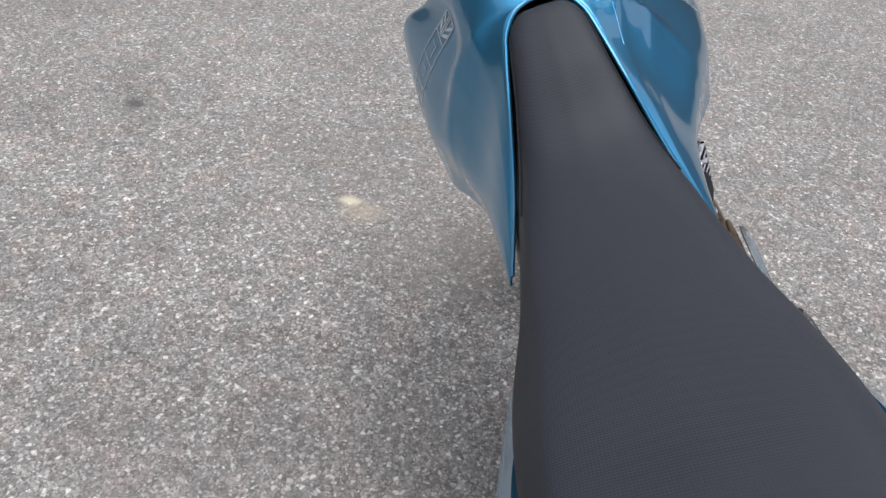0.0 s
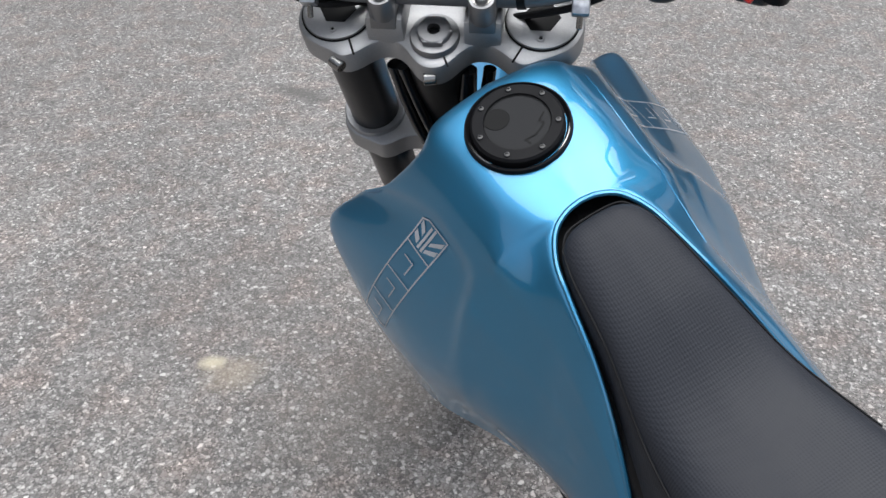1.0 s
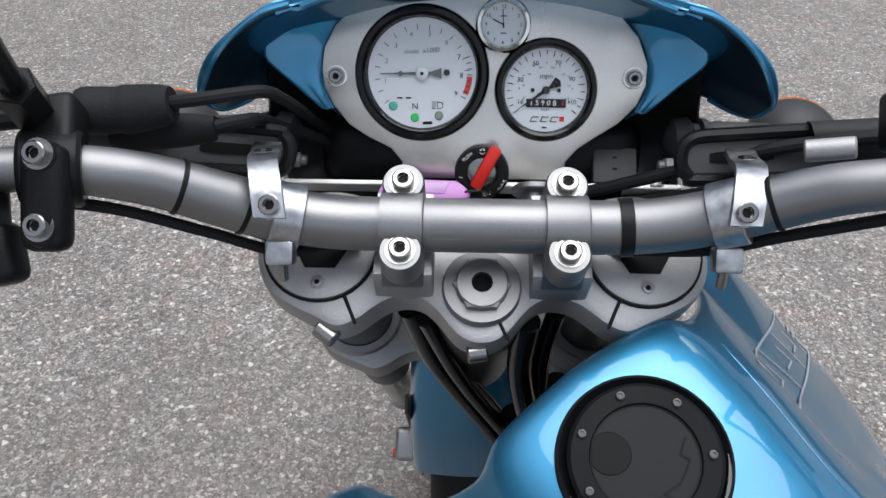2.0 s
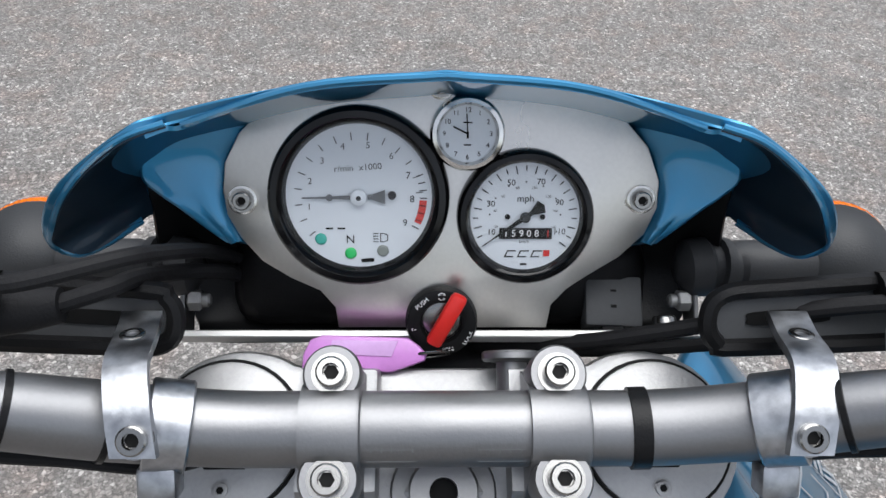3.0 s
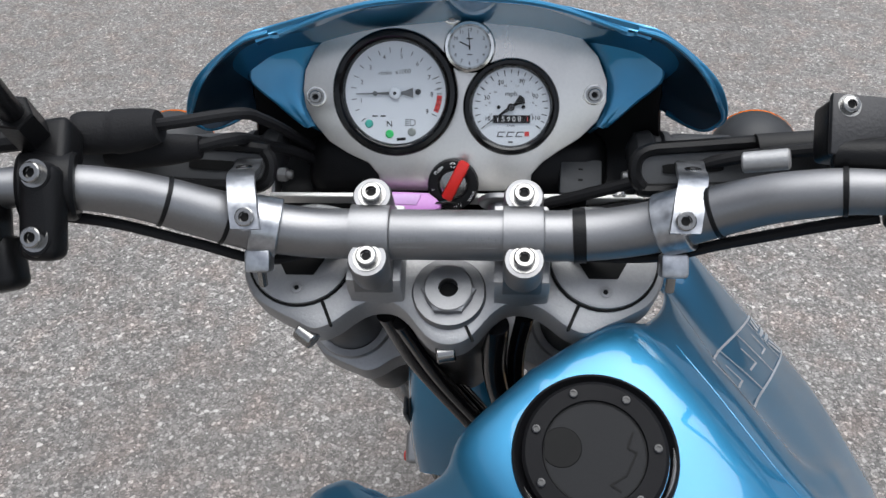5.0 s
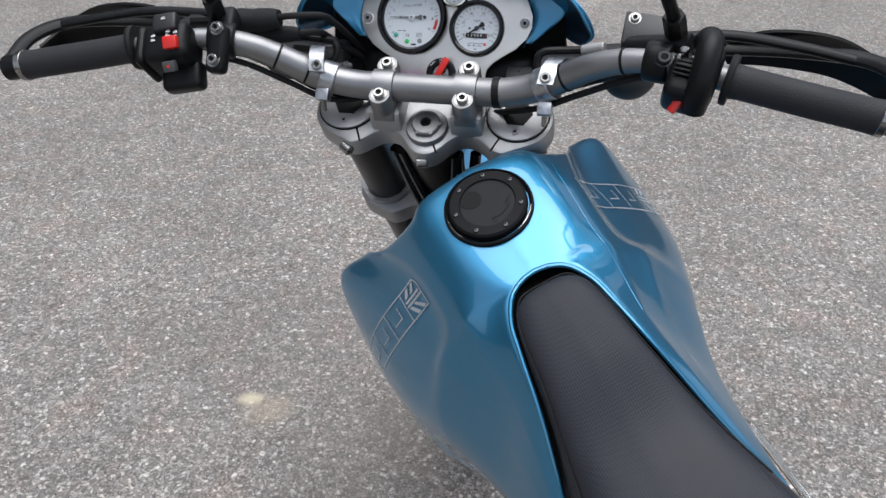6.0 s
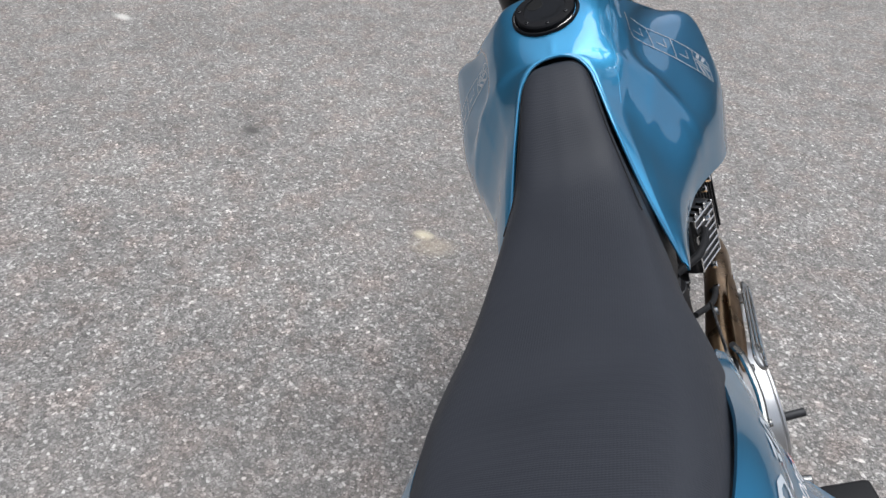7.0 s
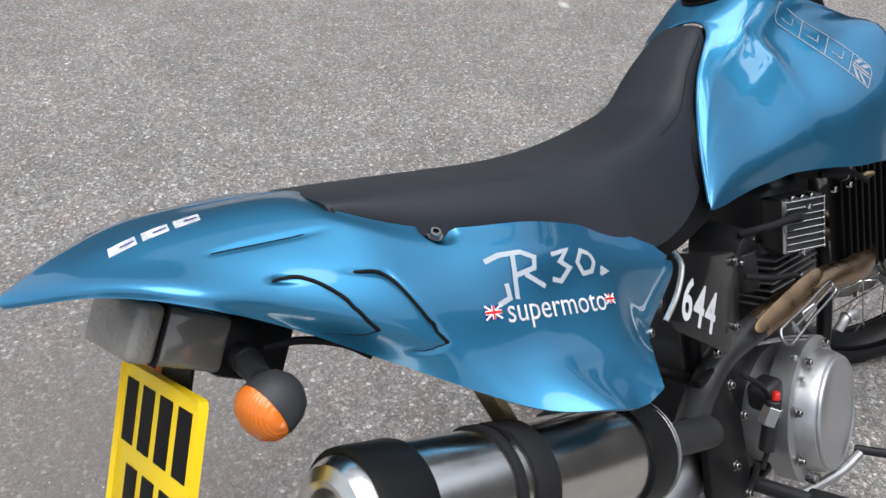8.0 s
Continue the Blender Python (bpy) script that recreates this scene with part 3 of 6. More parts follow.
# dark seat base and inner frame cover that close the gap between seat and tank
BASE = [
    [(0, -.05, .93), (.034, -.05, .925), (.058, -.05, .90), (.08, -.05, .86), (.105, -.05, .76)],
    [(0, -.165, .952), (.034, -.172, .95), (.052, -.185, .93), (.066, -.2, .90), (.085, -.21, .80)],
    [(0, -.25, .93), (.036, -.25, .928), (.056, -.25, .912), (.070, -.255, .88), (.090, -.26, .78)],
    [(0, -.33, .87), (.04, -.33, .868), (.072, -.335, .845), (.088, -.34, .81), (.105, -.345, .73)],
    [(0, -.41, .83), (.05, -.41, .828), (.078, -.41, .81), (.088, -.415, .77), (.094, -.42, .70)],
    [(0, -.53, .81), (.05, -.53, .808), (.08, -.53, .80), (.096, -.54, .77), (.10, -.545, .70)],
]
part("seat_base", sheet(clamp_half(net(BASE, 5, 4)), mirror=True, thick=0.003), BLACK, bike, "black plastic seat base", angle=60)

# tail cowl with its recessed side vents
# side panel
TAIL = [
    [(.126, -.548, .747), (.142, -.536, .712), (.151, -.612, .668), (.192, -.668, .668), (.238, -.722, .668)],
    [(.122, -.63, .798), (.146, -.648, .772), (.160, -.68, .748), (.191, -.725, .705), (.247, -.768, .676)],
    [(.125, -.75, .853), (.146, -.765, .828), (.160, -.785, .787), (.188, -.805, .737), (.246, -.815, .697)],
]
# over the wheel
TAIL += [
    [(.106, -.868, .888), (.131, -.874, .866), (.157, -.878, .820), (.172, -.88, .772), (.205, -.878, .722)],
    [(.077, -.948, .931), (.102, -.955, .918), (.138, -.962, .877), (.152, -.966, .837), (.140, -.970, .800)],
    [(0, -.955, .950), (.050, -1.0, .955), (.100, -1.035, .928), (.124, -1.048, .895), (.118, -1.045, .866)],
]
# point
TAIL += [
    [(0, -1.09, .973), (.040, -1.10, .967), (.080, -1.112, .950), (.110, -1.120, .935), (.117, -1.117, .920)],
    [(0, -1.16, .968), (.024, -1.164, .963), (.047, -1.167, .956), (.063, -1.168, .949), (.069, -1.166, .941)],
    [(0, -1.219, .952), (.003, -1.219, .951), (.005, -1.2185, .949), (.006, -1.218, .947), (.007, -1.217, .944)],
]
tail_grid = clamp_half(net(TAIL, 26, 26))
pts = np.array([[tuple(p) for p in row] for row in tail_grid])
du, dv = np.gradient(pts, axis=0), np.gradient(pts, axis=1)
nrm = np.cross(du, dv)
nrm /= np.linalg.norm(nrm, axis=2, keepdims=True) + 1e-12
if nrm[60, 40, 0] < 0:
    nrm = -nrm


def near_line(p, line):
    """The distance from each point to a polyline."""
    best = np.full(p.shape[:2], 9.0)
    for a, c in zip(line, line[1:]):
        a, c = np.array(a), np.array(c)
        d = c - a
        t = np.clip(((p - a) @ d) / (d @ d), 0, 1)[..., None]
        best = np.minimum(best, np.linalg.norm(p - a - t * d, axis=2))
    return best


VENTS = [
    [(.103, -1.071, .912), (.116, -1.045, .911), (.128, -1.02, .904), (.143, -1.0, .871), (.154, -.989, .84), (.146, -1.006, .838), (.132, -1.03, .85)],
    [(.114, -1.01, .90), (.124, -.985, .893), (.134, -.957, .881), (.150, -.942, .845), (.166, -.928, .807), (.158, -.947, .806), (.15, -.959, .81)],
]
depth = np.zeros(pts.shape[:2])
for line in VENTS:
    w = np.concatenate([np.linspace(0.3, 1, 3), np.ones(len(line) - 3)])
    d = near_line(pts, line[:5])
    depth = np.maximum(depth, 0.003 * np.clip(1.2 - d / 0.0042, 0, 1))
    d = near_line(pts, line[4:])
    depth = np.maximum(depth, 0.002 * np.clip(1.15 - d / 0.004, 0, 1))
d = near_line(pts, [(.089, -1.08, .948), (.09, -1.0, .93), (.087, -.93, .91), (.085, -.902, .898)])
depth = np.maximum(depth, 0.0018 * np.clip(1 - d / 0.006, 0, 1))
notch = np.linalg.norm(pts - np.array((.106, -.868, .886)), axis=2)
depth = np.maximum(depth, 0.016 * np.clip(1.3 - notch / 0.017, 0, 1))
pts = pts - nrm * depth[..., None]
tail = part("tail_cowl", sheet([[Vector(p) for p in row] for row in pts.tolist()], mirror=True, thick=0.003), BLUE, bike, "blue metallic tail cowl with chevron vents", angle=60)
for sx in (1, -1):
    screw("cowl_screw", frame_from((sx * .104, -.869, .881), (0, 1, 0), (.6 * sx, 0, .8)), tail, .006, .006, CHROME)
    screw("cowl_screw", frame_from((sx * .150, -.617, .662), (0, 1, 0), (.95 * sx, .3, .1)), tail, .006, .007, CHROME)
tail_skin = skin(tail)


def on_tail(points, sx, sink=-.0001):
    return [tail_skin.find_nearest(Vector((x * sx, y, z)))[0] - Vector((sink * sx, 0, sink)) for x, y, z in spline(points, 6)]


for sx in (1, -1):
    for line in VENTS:
        q = on_tail(line[:5], sx)
        part("vent_gap", tube(q, [.0003 + .0015 * min(1, 3 * k / len(q)) for k in range(len(q))], 8), INK, tail)
        q = on_tail(line[4:], sx)
        part("vent_gap", tube(q, [.0007 * (1 - .7 * k / len(q)) for k in range(len(q))], 6), INK, tail)
    part("crease", tube(on_tail([(.089, -1.08, .948), (.09, -1.0, .93), (.087, -.93, .91), (.085, -.902, .898)], sx, -.0001), .0006, 6), INK, tail)

# side lettering; the maker's signs are plain shapes
side = frame_from((.19, -.772, .785), (0, .95, -.32), (.93, .05, .3))


WORD = frame_from((.19, -.777, .783), (0, .94, -.345), (.95, .05, .3))
part("lettering", lay(words("supermoto", .0345, spread=1.0), WORD, tail_skin), WHITE, tail, "white word supermoto", recalc=False)
for line in ([(-.064, .012), (-.05, .016), (-.03, .016), (-.018, .010), (-.02, .001), (-.04, -.003)], [(-.038, .014), (-.043, -.022)], [(-.03, -.003), (-.012, -.016)], [(-.062, -.024), (-.05, -.02), (-.05, -.008)],
             [(.0, .010), (.018, .012), (.008, .003), (.018, -.004), (.006, -.014), (-.003, -.011)], [(.046, .006), (.036, .010), (.028, .0), (.033, -.011), (.044, -.010), (.049, -.002), (.046, .006)], [(.056, -.008), (.062, -.012), (.054, -.014)]):
    part("sign_stroke", lay(stroke(line, .0043), side @ pose(-.002, .038, 0, 0, 0, 2) @ Matrix.Diagonal((1.42, 1.2, 1, 1)), tail_skin), SILVER, tail, "brushed silver stroke of a slanting sign", recalc=False)
for u, w in ((-.094, .021), (.085, .018)):
    fm = WORD @ pose(u, .001, 0)
    h = w * .62
    fl = part("flag_sticker", lay(plate([(-w / 2, -h / 2), (w / 2, -h / 2), (w / 2, h / 2), (-w / 2, h / 2)], .0001), fm, tail_skin, .0006), NAVY, tail, "small blue flag sticker with red and white crosses", recalc=False)
    b = stroke([(-w / 2, -h / 2), (w / 2, h / 2)], .002)
    stroke([(-w / 2, h / 2), (w / 2, -h / 2)], .002, bm=b)
    stroke([(-w / 2, 0), (w / 2, 0)], .0042, bm=b)
    stroke([(0, -h / 2), (0, h / 2)], .0042, bm=b)
    part("white_cross", lay(b, fm, tail_skin, .0011), WHITE, fl, recalc=False)
    b = stroke([(-w / 2, 0), (w / 2, 0)], .0024)
    stroke([(0, -h / 2), (0, h / 2)], .0024, bm=b)
    part("red_cross", lay(b, fm, tail_skin, .0016), RED, fl, recalc=False)
for sx in (1, -1):
    em = frame_from((sx * .042, -1.098, .965), (0, sx, .03), (.5 * sx, 0, .87))
    b = bmesh.new()
    for k in range(3):
        u = -.032 + .028 * k
        plate([(u - .013, -.006), (u + .010, -.006), (u + .014, .006), (u - .009, .006)], .0001, bm=b)
    part("tail_emblem", lay(b, em, tail_skin, .0008), WHITE, tail, "white slanting blocks of the maker's sign", recalc=False)
    b = bmesh.new()
    for k in range(3):
        u = -.032 + .028 * k
        stroke([(u - .002, -.0005), (u + .010, -.0005)], .0016, bm=b)
    part("emblem_slots", lay(b, em, tail_skin, .0014), NAVY, tail, recalc=False)

# ---- steering: yokes, fork, bar ----
half = [(0, .056), (.06, .056), (.078, .062), (.098, .064), (.120, .056), (.135, .036), (.137, .015), (.128, -.004), (.113, -.014), (.100, -.020), (.086, -.026), (.074, -.022),
        (.065, -.015), (.056, -.009), (.046, -.0065), (.036, -.008), (.027, -.015), (.016, -.028), (.006, -.034)]
outline = half + [(-x, y) for x, y in half[:0:-1]]
outline = [(p.x, p.y) for p in spline([(x, y, 0) for x, y in outline], 3, True)]
yoke = part("top_yoke", plate(outline, .026, BARS @ pose(0, 0, -.032), .005), CAST, bike, "cast aluminium top yoke")
for sx in (-1, 1):
    capm = BARS @ pose(.098 * sx, .024, -.006)
    fc = part("fork_cap", lathe([(0, .004), (.031, .004), (.0335, .003), (.034, 0), (.034, -.004)], capm, 40), CAST, yoke)
    part("cap_groove", ring(.0345, .0009, capm @ pose(0, 0, .0008), 40, 6), INK, fc)
    part("adjuster_well", lathe([(0, .0046), (.0175, .0046), (.018, .0042)], capm @ pose(-.001 * sx, .001, 0), 6), INK, fc)
    screw("bleed_screw", capm @ pose(0, -.0235, .004), fc, .0035, .0015, CAST)
    # split of the clamp with its pinch bolt
    part("clamp_split", rod((.082 * sx, -.006, -.0055), (.074 * sx, -.024, -.0065), .0011, BARS, 6), INK, yoke)
    part("pinch_bolt", rod((.098 * sx, -.022, -.018), (.087 * sx, -.030, -.019), .0065, BARS, 16), CHROME, yoke)
nut = part("stem_nut", lathe([(.0062, .004), (.0062, .0105), (.0145, .0105), (.0155, .0095), (.0158, .0045), (.0225, .004), (.0235, .002), (.0235, -.004)], BARS @ pose(0, -.001, -.003), 36), ALU, yoke, "bright steering stem nut")
part("nut_bore", lathe([(0, .003), (.0062, .003)], BARS @ pose(0, -.001, -.003), 16), INK, nut, recalc=False)
part("nut_hex", lathe([(.0145, .0103), (.0172, .0095), (.0172, .0045)], BARS @ pose(0, -.001, -.003), 6), ALU, nut, smooth=False)
part("stem_split", rod((.010, -.020, -.0055), (.016, -.032, -.0065), .001, BARS, 6), INK, yoke)
part("pinch_bolt", rod((.004, -.034, -.022), (-.008, -.036, -.022), .0065, BARS, 16), CHROME, yoke)

low = part("lower_yoke", plate(outline, .03, BARS @ pose(0, .016, -.235) @ Matrix.Diagonal((.98, .8, 1, 1)), .005), CAST, bike, "grey cast lower yoke")
for sx in (-1, 1):
    a, c = (.098 * sx, .026, -.012), (.098 * sx, .100, -.86)
    leg = part("fork_leg", rod(a, (.098 * sx, .066, -.47), .0285, BARS, 32), FORK, bike, "dark anodised fork leg")
    part("stanchion", rod((.098 * sx, .066, -.46), c, .022, BARS, 24), CHROME, leg)
    part("yoke_ring", lathe([(.029, -.017), (.035, -.017), (.0365, -.015), (.0365, .015), (.035, .017), (.029, .017)], along((.098 * sx, .0435, -.214), c, BARS)[0], 36), CAST, leg)
    part("pinch_bolt", rod((.085 * sx, .008, -.222), (.074 * sx, .002, -.222), .006, BARS, 14), CHROME, low)
    part("axle_foot", rod((.098 * sx, .096, -.80), (.098 * sx, .118, -.91), .027, BARS, 20), CAST, leg)
part("head_tube", rod((0, .0, -.03), (0, .012, -.21), .030, BARS, 28), BLACK, bike, "black frame head tube")

BAR = [(-.426, -.032, .104), (-.36, -.018, .107), (-.30, -.003, .108), (-.245, .014, .1055), (-.212, .021, .099), (-.185, .0245, .087), (-.165, .026, .074), (-.14, .025, .058), (-.115, .024, .044), (-.085, .023, .036),
       (-.05, .023, .034), (0, .023, .034)]
BAR = BAR + [(-x, y, z) for x, y, z in BAR[-2::-1]]
bar_pts = spline(BAR, 5)
bar = part("handlebar", tube(bar_pts, [.0111 + .0042 * min(1, max(0, (.23 - abs(p.x)) / .1)) for p in bar_pts], 28, BARS), ALU, bike, "satin aluminium tapered handlebar")


def bar_at(x):
    """The frame on the bar at x: z along the bar outwards to the right."""
    k = min(range(1, len(bar_pts) - 1), key=lambda i: abs(bar_pts[i].x - x))
    z = (bar_pts[k + 1] - bar_pts[k - 1]).normalized()
    return BARS @ frame_from(bar_pts[k], Vector((0, 0, 1)).cross(z) * -1, z), .0111 + .0042 * min(1, max(0, (.23 - abs(x)) / .1))


def band(x, w, over, name, material, parent, n=28, label=""):
    f, r = bar_at(x)
    return part(name, lathe([(r - .0005, -w / 2), (r + over, -w / 2 + .0004), (r + over, w / 2 - .0004), (r - .0005, w / 2)], f, n), material, parent, label)


for x in (-.205, -.158, -.1305, .08, .150, .205):
    band(x, .008 if x == .08 else .003, .0013 if x == .08 else .0009, "cable_tie", BLACK, bar)
scratch = BARS @ pose(0, .0185, .0345) @ pose(0, 0, 0, 20, 0, 0)
for sx in (-1, 1):
    for k in range(5):
        x = sx * (.013 + .004 * k)
        part("engraved_mark", stroke([(x, -.0012), (x, .0012 + .0006 * (k % 2))], .00022, scratch, .0149), GREYINK, bar, recalc=False)
    for v in (-.0045, .0):
        part("engraved_mark", stroke([(sx * .012, v), (sx * .031, v)], .0002, scratch, .0149), GREYINK, bar, recalc=False)

for sx in (-1, 1):
    cx = .0455 * sx
    prof = [(-.006, .010), (-.006, .012)] + [(.023 + .0185 * math.cos(radians(a)), .034 + .0185 * math.sin(radians(a))) for a in range(150, 29, -15)] + [(.052, .012), (.052, .010)]
    cl = part("bar_clamp", plate([(y, z) for y, z in prof], .024, BARS @ frame_from((cx - .012, 0, 0), (0, 1, 0), (1, 0, 0)), .002), ALU, bike, "satin aluminium handlebar clamp")
    part("yoke_pad", plate([(-.0065, -.010), (-.0045, .013), (-.001, .018), (.05, .018), (.056, -.010)], .034, BARS @ frame_from((cx - .017, 0, 0), (0, 1, 0), (1, 0, 0)), .002), CAST, yoke)
    for y in (.0025, .0435):
        part("clamp_boss", lathe([(0, .012), (.0110, .012), (.0120, .010), (.0120, -.010), (.011, -.013)], BARS @ pose(cx, y, .034), 28), ALU, cl)
        screw("clamp_bolt", BARS @ pose(cx, y, .046), cl, .0062, .0052, CHROME)

# ---- instruments ----
UNIT = 0.000254


def dpt(x, y):
    """A place on the instrument plate, from its drawing of 728 units between the two side screws."""
    return ((x - 764) * UNIT, (355 - y) * UNIT * (1.0 + max(0, 355 - y) * 0.0003))


edge = [(365, 340), (372, 290), (400, 240), (450, 196), (530, 166), (640, 148), (764, 142), (890, 148), (1000, 170), (1080, 205), (1135, 260), (1160, 320), (1160, 370), (1140, 420), (1095, 465), (1040, 500), (1000, 528), (972, 560), (965, 606),
        (567, 606), (562, 565), (535, 532), (480, 506), (430, 474), (392, 428), (370, 385)]
edge = [dpt(*p) for p in edge]
flange = part("instrument_plate", plate(edge[::-1], .002, DASH, .0006), STEEL, bike, "brushed stainless instrument plate")
for x, y in ((400, 357), (1128, 353), (760, 160)):
    px, py = dpt(x, y)
    ws = part("washer", lathe([(0, .0015), (.0056, .0015), (.0067, .0012), (.0069, 0)], DASH @ pose(px, py, .002), 28), POLISHED, flange)
    screw("plate_screw", DASH @ pose(px, py, .0034), flange, .0042, .003, CHROME)


def gauge(name, cx, cy, r, label):
    m = DASH @ pose(*dpt(cx, cy), .002)
    g = part(name, lathe([(r * .80, .0035), (r * .83, .0075), (r * .88, .0095), (r * .95, .009), (r * .985, .007), (r, .003), (r, 0)], m, 64), BEZEL, bike, label)
    part("housing", lathe([(r * .93, 0), (r * .93, -.03), (r * .8, -.04), (0, -.04)], m, 40), BLACK, g)
    part("dial", lathe([(0, .0032), (r * .82, .0032)], m, 48), DIAL, g, "white printed dial", recalc=False)
    gl = part("glass", lathe([(0, .0085), (r * .6, .0082), (r * .86, .0072)], m, 48), GLASS, g, recalc=False)
    gl.visible_shadow = False
    return g, m


def put(m, cx, cy, x, y, turn=0, z=.0036):
    return m @ pose((x - cx) * UNIT, (cy - y) * UNIT, z, 0, 0, turn)


tach, tm = gauge("tachometer", 612, 348, .0418, "tachometer with a white dial in a black bezel")
pr = bmesh.new()
for n, (x, y) in enumerate([(522, 367), (525, 320), (548, 283), (585, 257), (630, 255), (671, 274)], 1):
    words(str(n), .0042, put(tm, 612, 348, x, y), 0, pr)
words("r/min  x1000", .0042, put(tm, 612, 348, 611, 295, 4), 0, pr)
for k in range(-2, 13):
    a = radians(188 - 15.3 * k)
    stroke([(.0262 * math.cos(a), .0262 * math.sin(a)), (.0296 * math.cos(a), .0296 * math.sin(a))], .0005, tm, .0036, pr)
part("dial_print", pr, GREYINK, tach, recalc=False)
pr = bmesh.new()
for n, (x, y) in zip("789", [(701, 309), (708, 352), (695, 396)]):
    words(n, .0046, put(tm, 612, 348, x, y), 0, pr)
for k in range(8):
    a = radians(20 - 7 * k)
    stroke([(.0278 * math.cos(a), .0278 * math.sin(a)), (.0312 * math.cos(a), .0312 * math.sin(a))], .0005, tm, .0036, pr)
words("N", .0055, put(tm, 612, 348, 595, 428), 0, pr)
stroke([(-.0015, .002), (.0, .002), (.0018, .0013), (.0018, -.0013), (.0, -.002), (-.0015, -.002)], .0004, put(tm, 612, 348, 656, 424, 0, .0032), .0004, pr, True)
for k in range(4):
    stroke([(-.005, .002 - .0013 * k), (-.0025, .002 - .0013 * k)], .0004, put(tm, 612, 348, 656, 424, 0, .0032), .0004, pr)
stroke([(-.0045, 0), (-.001, 0)], .0008, put(tm, 612, 348, 568, 407, 0, .0032), .0004, pr)
stroke([(.001, 0), (.0045, 0)], .0008, put(tm, 612, 348, 568, 407, 0, .0032), .0004, pr)
stroke([(-.003, 0), (.003, 0)], .0018, put(tm, 612, 348, 626, 467, 4, .0032), .0004, pr)
part("dark_print", pr, INK, tach, recalc=False)
pr = bmesh.new()
for k in range(6):
    a, c = radians(-3 - 3.6 * k), radians(-6.6 - 3.6 * k)
    pr.faces.new([pr.verts.new(tm @ Vector((q * math.cos(w), q * math.sin(w), .0035))) for q, w in ((.0278, a), (.0312, a), (.0312, c), (.0278, c))])
part("red_zone", pr, RED, tach, recalc=False)
for x, y, mat, nm in ((541, 427, TEAL, "signal_lamp"), (595, 454, GREEN, "neutral_lamp"), (654, 449, GREYLAMP, "beam_lamp")):
    part(nm, lathe([(0, .0012), (.002, .001), (.0027, .0004), (.0028, 0)], put(tm, 612, 348, x, y, 0, .0033), 18), mat, tach)
nd = bmesh.new()
plate([(-.026, .0003), (-.012, .0006), (-.004, .001), (-.004, -.001), (-.012, -.0006), (-.026, -.0003)], .0004, tm @ pose(0, 0, .0045, 0, 0, 1), bm=nd)
plate([(.004, .001), (.006, .0012), (.012, .0033), (.012, -.0033), (.006, -.0012), (.004, -.001)], .0004, tm @ pose(0, 0, .0045, 0, 0, 1), bm=nd)
lathe([(0, .0006), (.0016, .0005), (.0016, 0)], tm @ pose(-.0134, -.0002, .0045), 14, nd)
part("needle", nd, GREYINK, tach)
part("needle_hub", lathe([(0, .003), (.002, .0029), (.0036, .002), (.0038, 0)], tm @ pose(0, 0, .0042), 20), DIAL, tach)
part("hub_cap", lathe([(0, .0032), (.0011, .0032), (.0012, .0028)], tm @ pose(0, 0, .0042), 14), DARKMETAL, tach)
part("stop_pin", lathe([(0, .002), (.0018, .0018), (.002, 0)], tm @ pose(.0152, .0008, .0034), 14), DARKMETAL, tach)

spd, sm = gauge("speedometer", 914, 384, .0318, "speedometer with a white dial in a black bezel")
pr = bmesh.new()
for tx, x, y in (("10", 853, 413), ("30", 851, 360), ("50", 887, 321), ("70", 941, 319), ("90", 976, 357), ("110", 978, 412)):
    words(tx, .0040, put(sm, 914, 384, x, y), 0, pr)
words("mph", .0046, put(sm, 914, 384, 914, 350), 0, pr)
for k in range(23):
    a = radians(216 - 252 * k / 22)
    q = .0205 if k % 2 == 0 else .0217
    stroke([(q * math.cos(a), q * math.sin(a)), (.0242 * math.cos(a), .0242 * math.sin(a))], .0005, sm, .0036, pr)
for k in range(9):
    a = radians(205 - 230 * k / 8)
    lathe([(0, .0002), (.0004, .0002)], sm @ pose(.0165 * math.cos(a), .0165 * math.sin(a), .0034), 8, pr)
for x in (882, 946):
    lathe([(0, .001), (.0012, .0009), (.0013, 0)], put(sm, 914, 384, x, 384, 0, .0034), 12, pr)
part("dial_print", pr, INK, spd, recalc=False)
pr = bmesh.new()
for k in range(8):
    a = radians(200 - 220 * k / 7)
    words(str(20 + 20 * k), .0018, sm @ pose(.0142 * math.cos(a), .0142 * math.sin(a), .0036), 0, pr)
words("km/h", .0024, put(sm, 914, 384, 914, 431), 0, pr)
part("grey_print", pr, GREYINK, spd, recalc=False)
odo = part("odometer", block(.0246, .0052, .001, put(sm, 914, 384, 916, 415, 0, .0038), .0002, 1), INK, spd, "black odometer window")
part("odometer_digits", words("1 5 9 0 8", .0046, put(sm, 914, 384, 908, 415, 0, .0044), 0), WHITE, odo, recalc=False)
part("red_digit", words("1", .0044, put(sm, 914, 384, 957, 415, 0, .0044), 0), RED, odo, recalc=False)
pr = bmesh.new()
for k in range(3):
    u = -.0085 + .0062 * k
    stroke([(u + .0048, .0014), (u + .0008, .0014), (u - .0004, -.0014), (u + .0036, -.0014)], .0006, put(sm, 914, 384, 914, 454, 0, .0032), .0004, pr)
stroke([(-.0015, 0), (.0015, 0)], .001, put(sm, 914, 384, 914, 474, 0, .0032), .0004, pr)
part("maker_sign", pr, DARKMETAL, spd, recalc=False)
part("maker_flag", stroke([(-.0015, 0), (.0015, 0)], .003, put(sm, 914, 384, 956, 453, 0, .0032), .0004), RED, spd, recalc=False)
nd = bmesh.new()
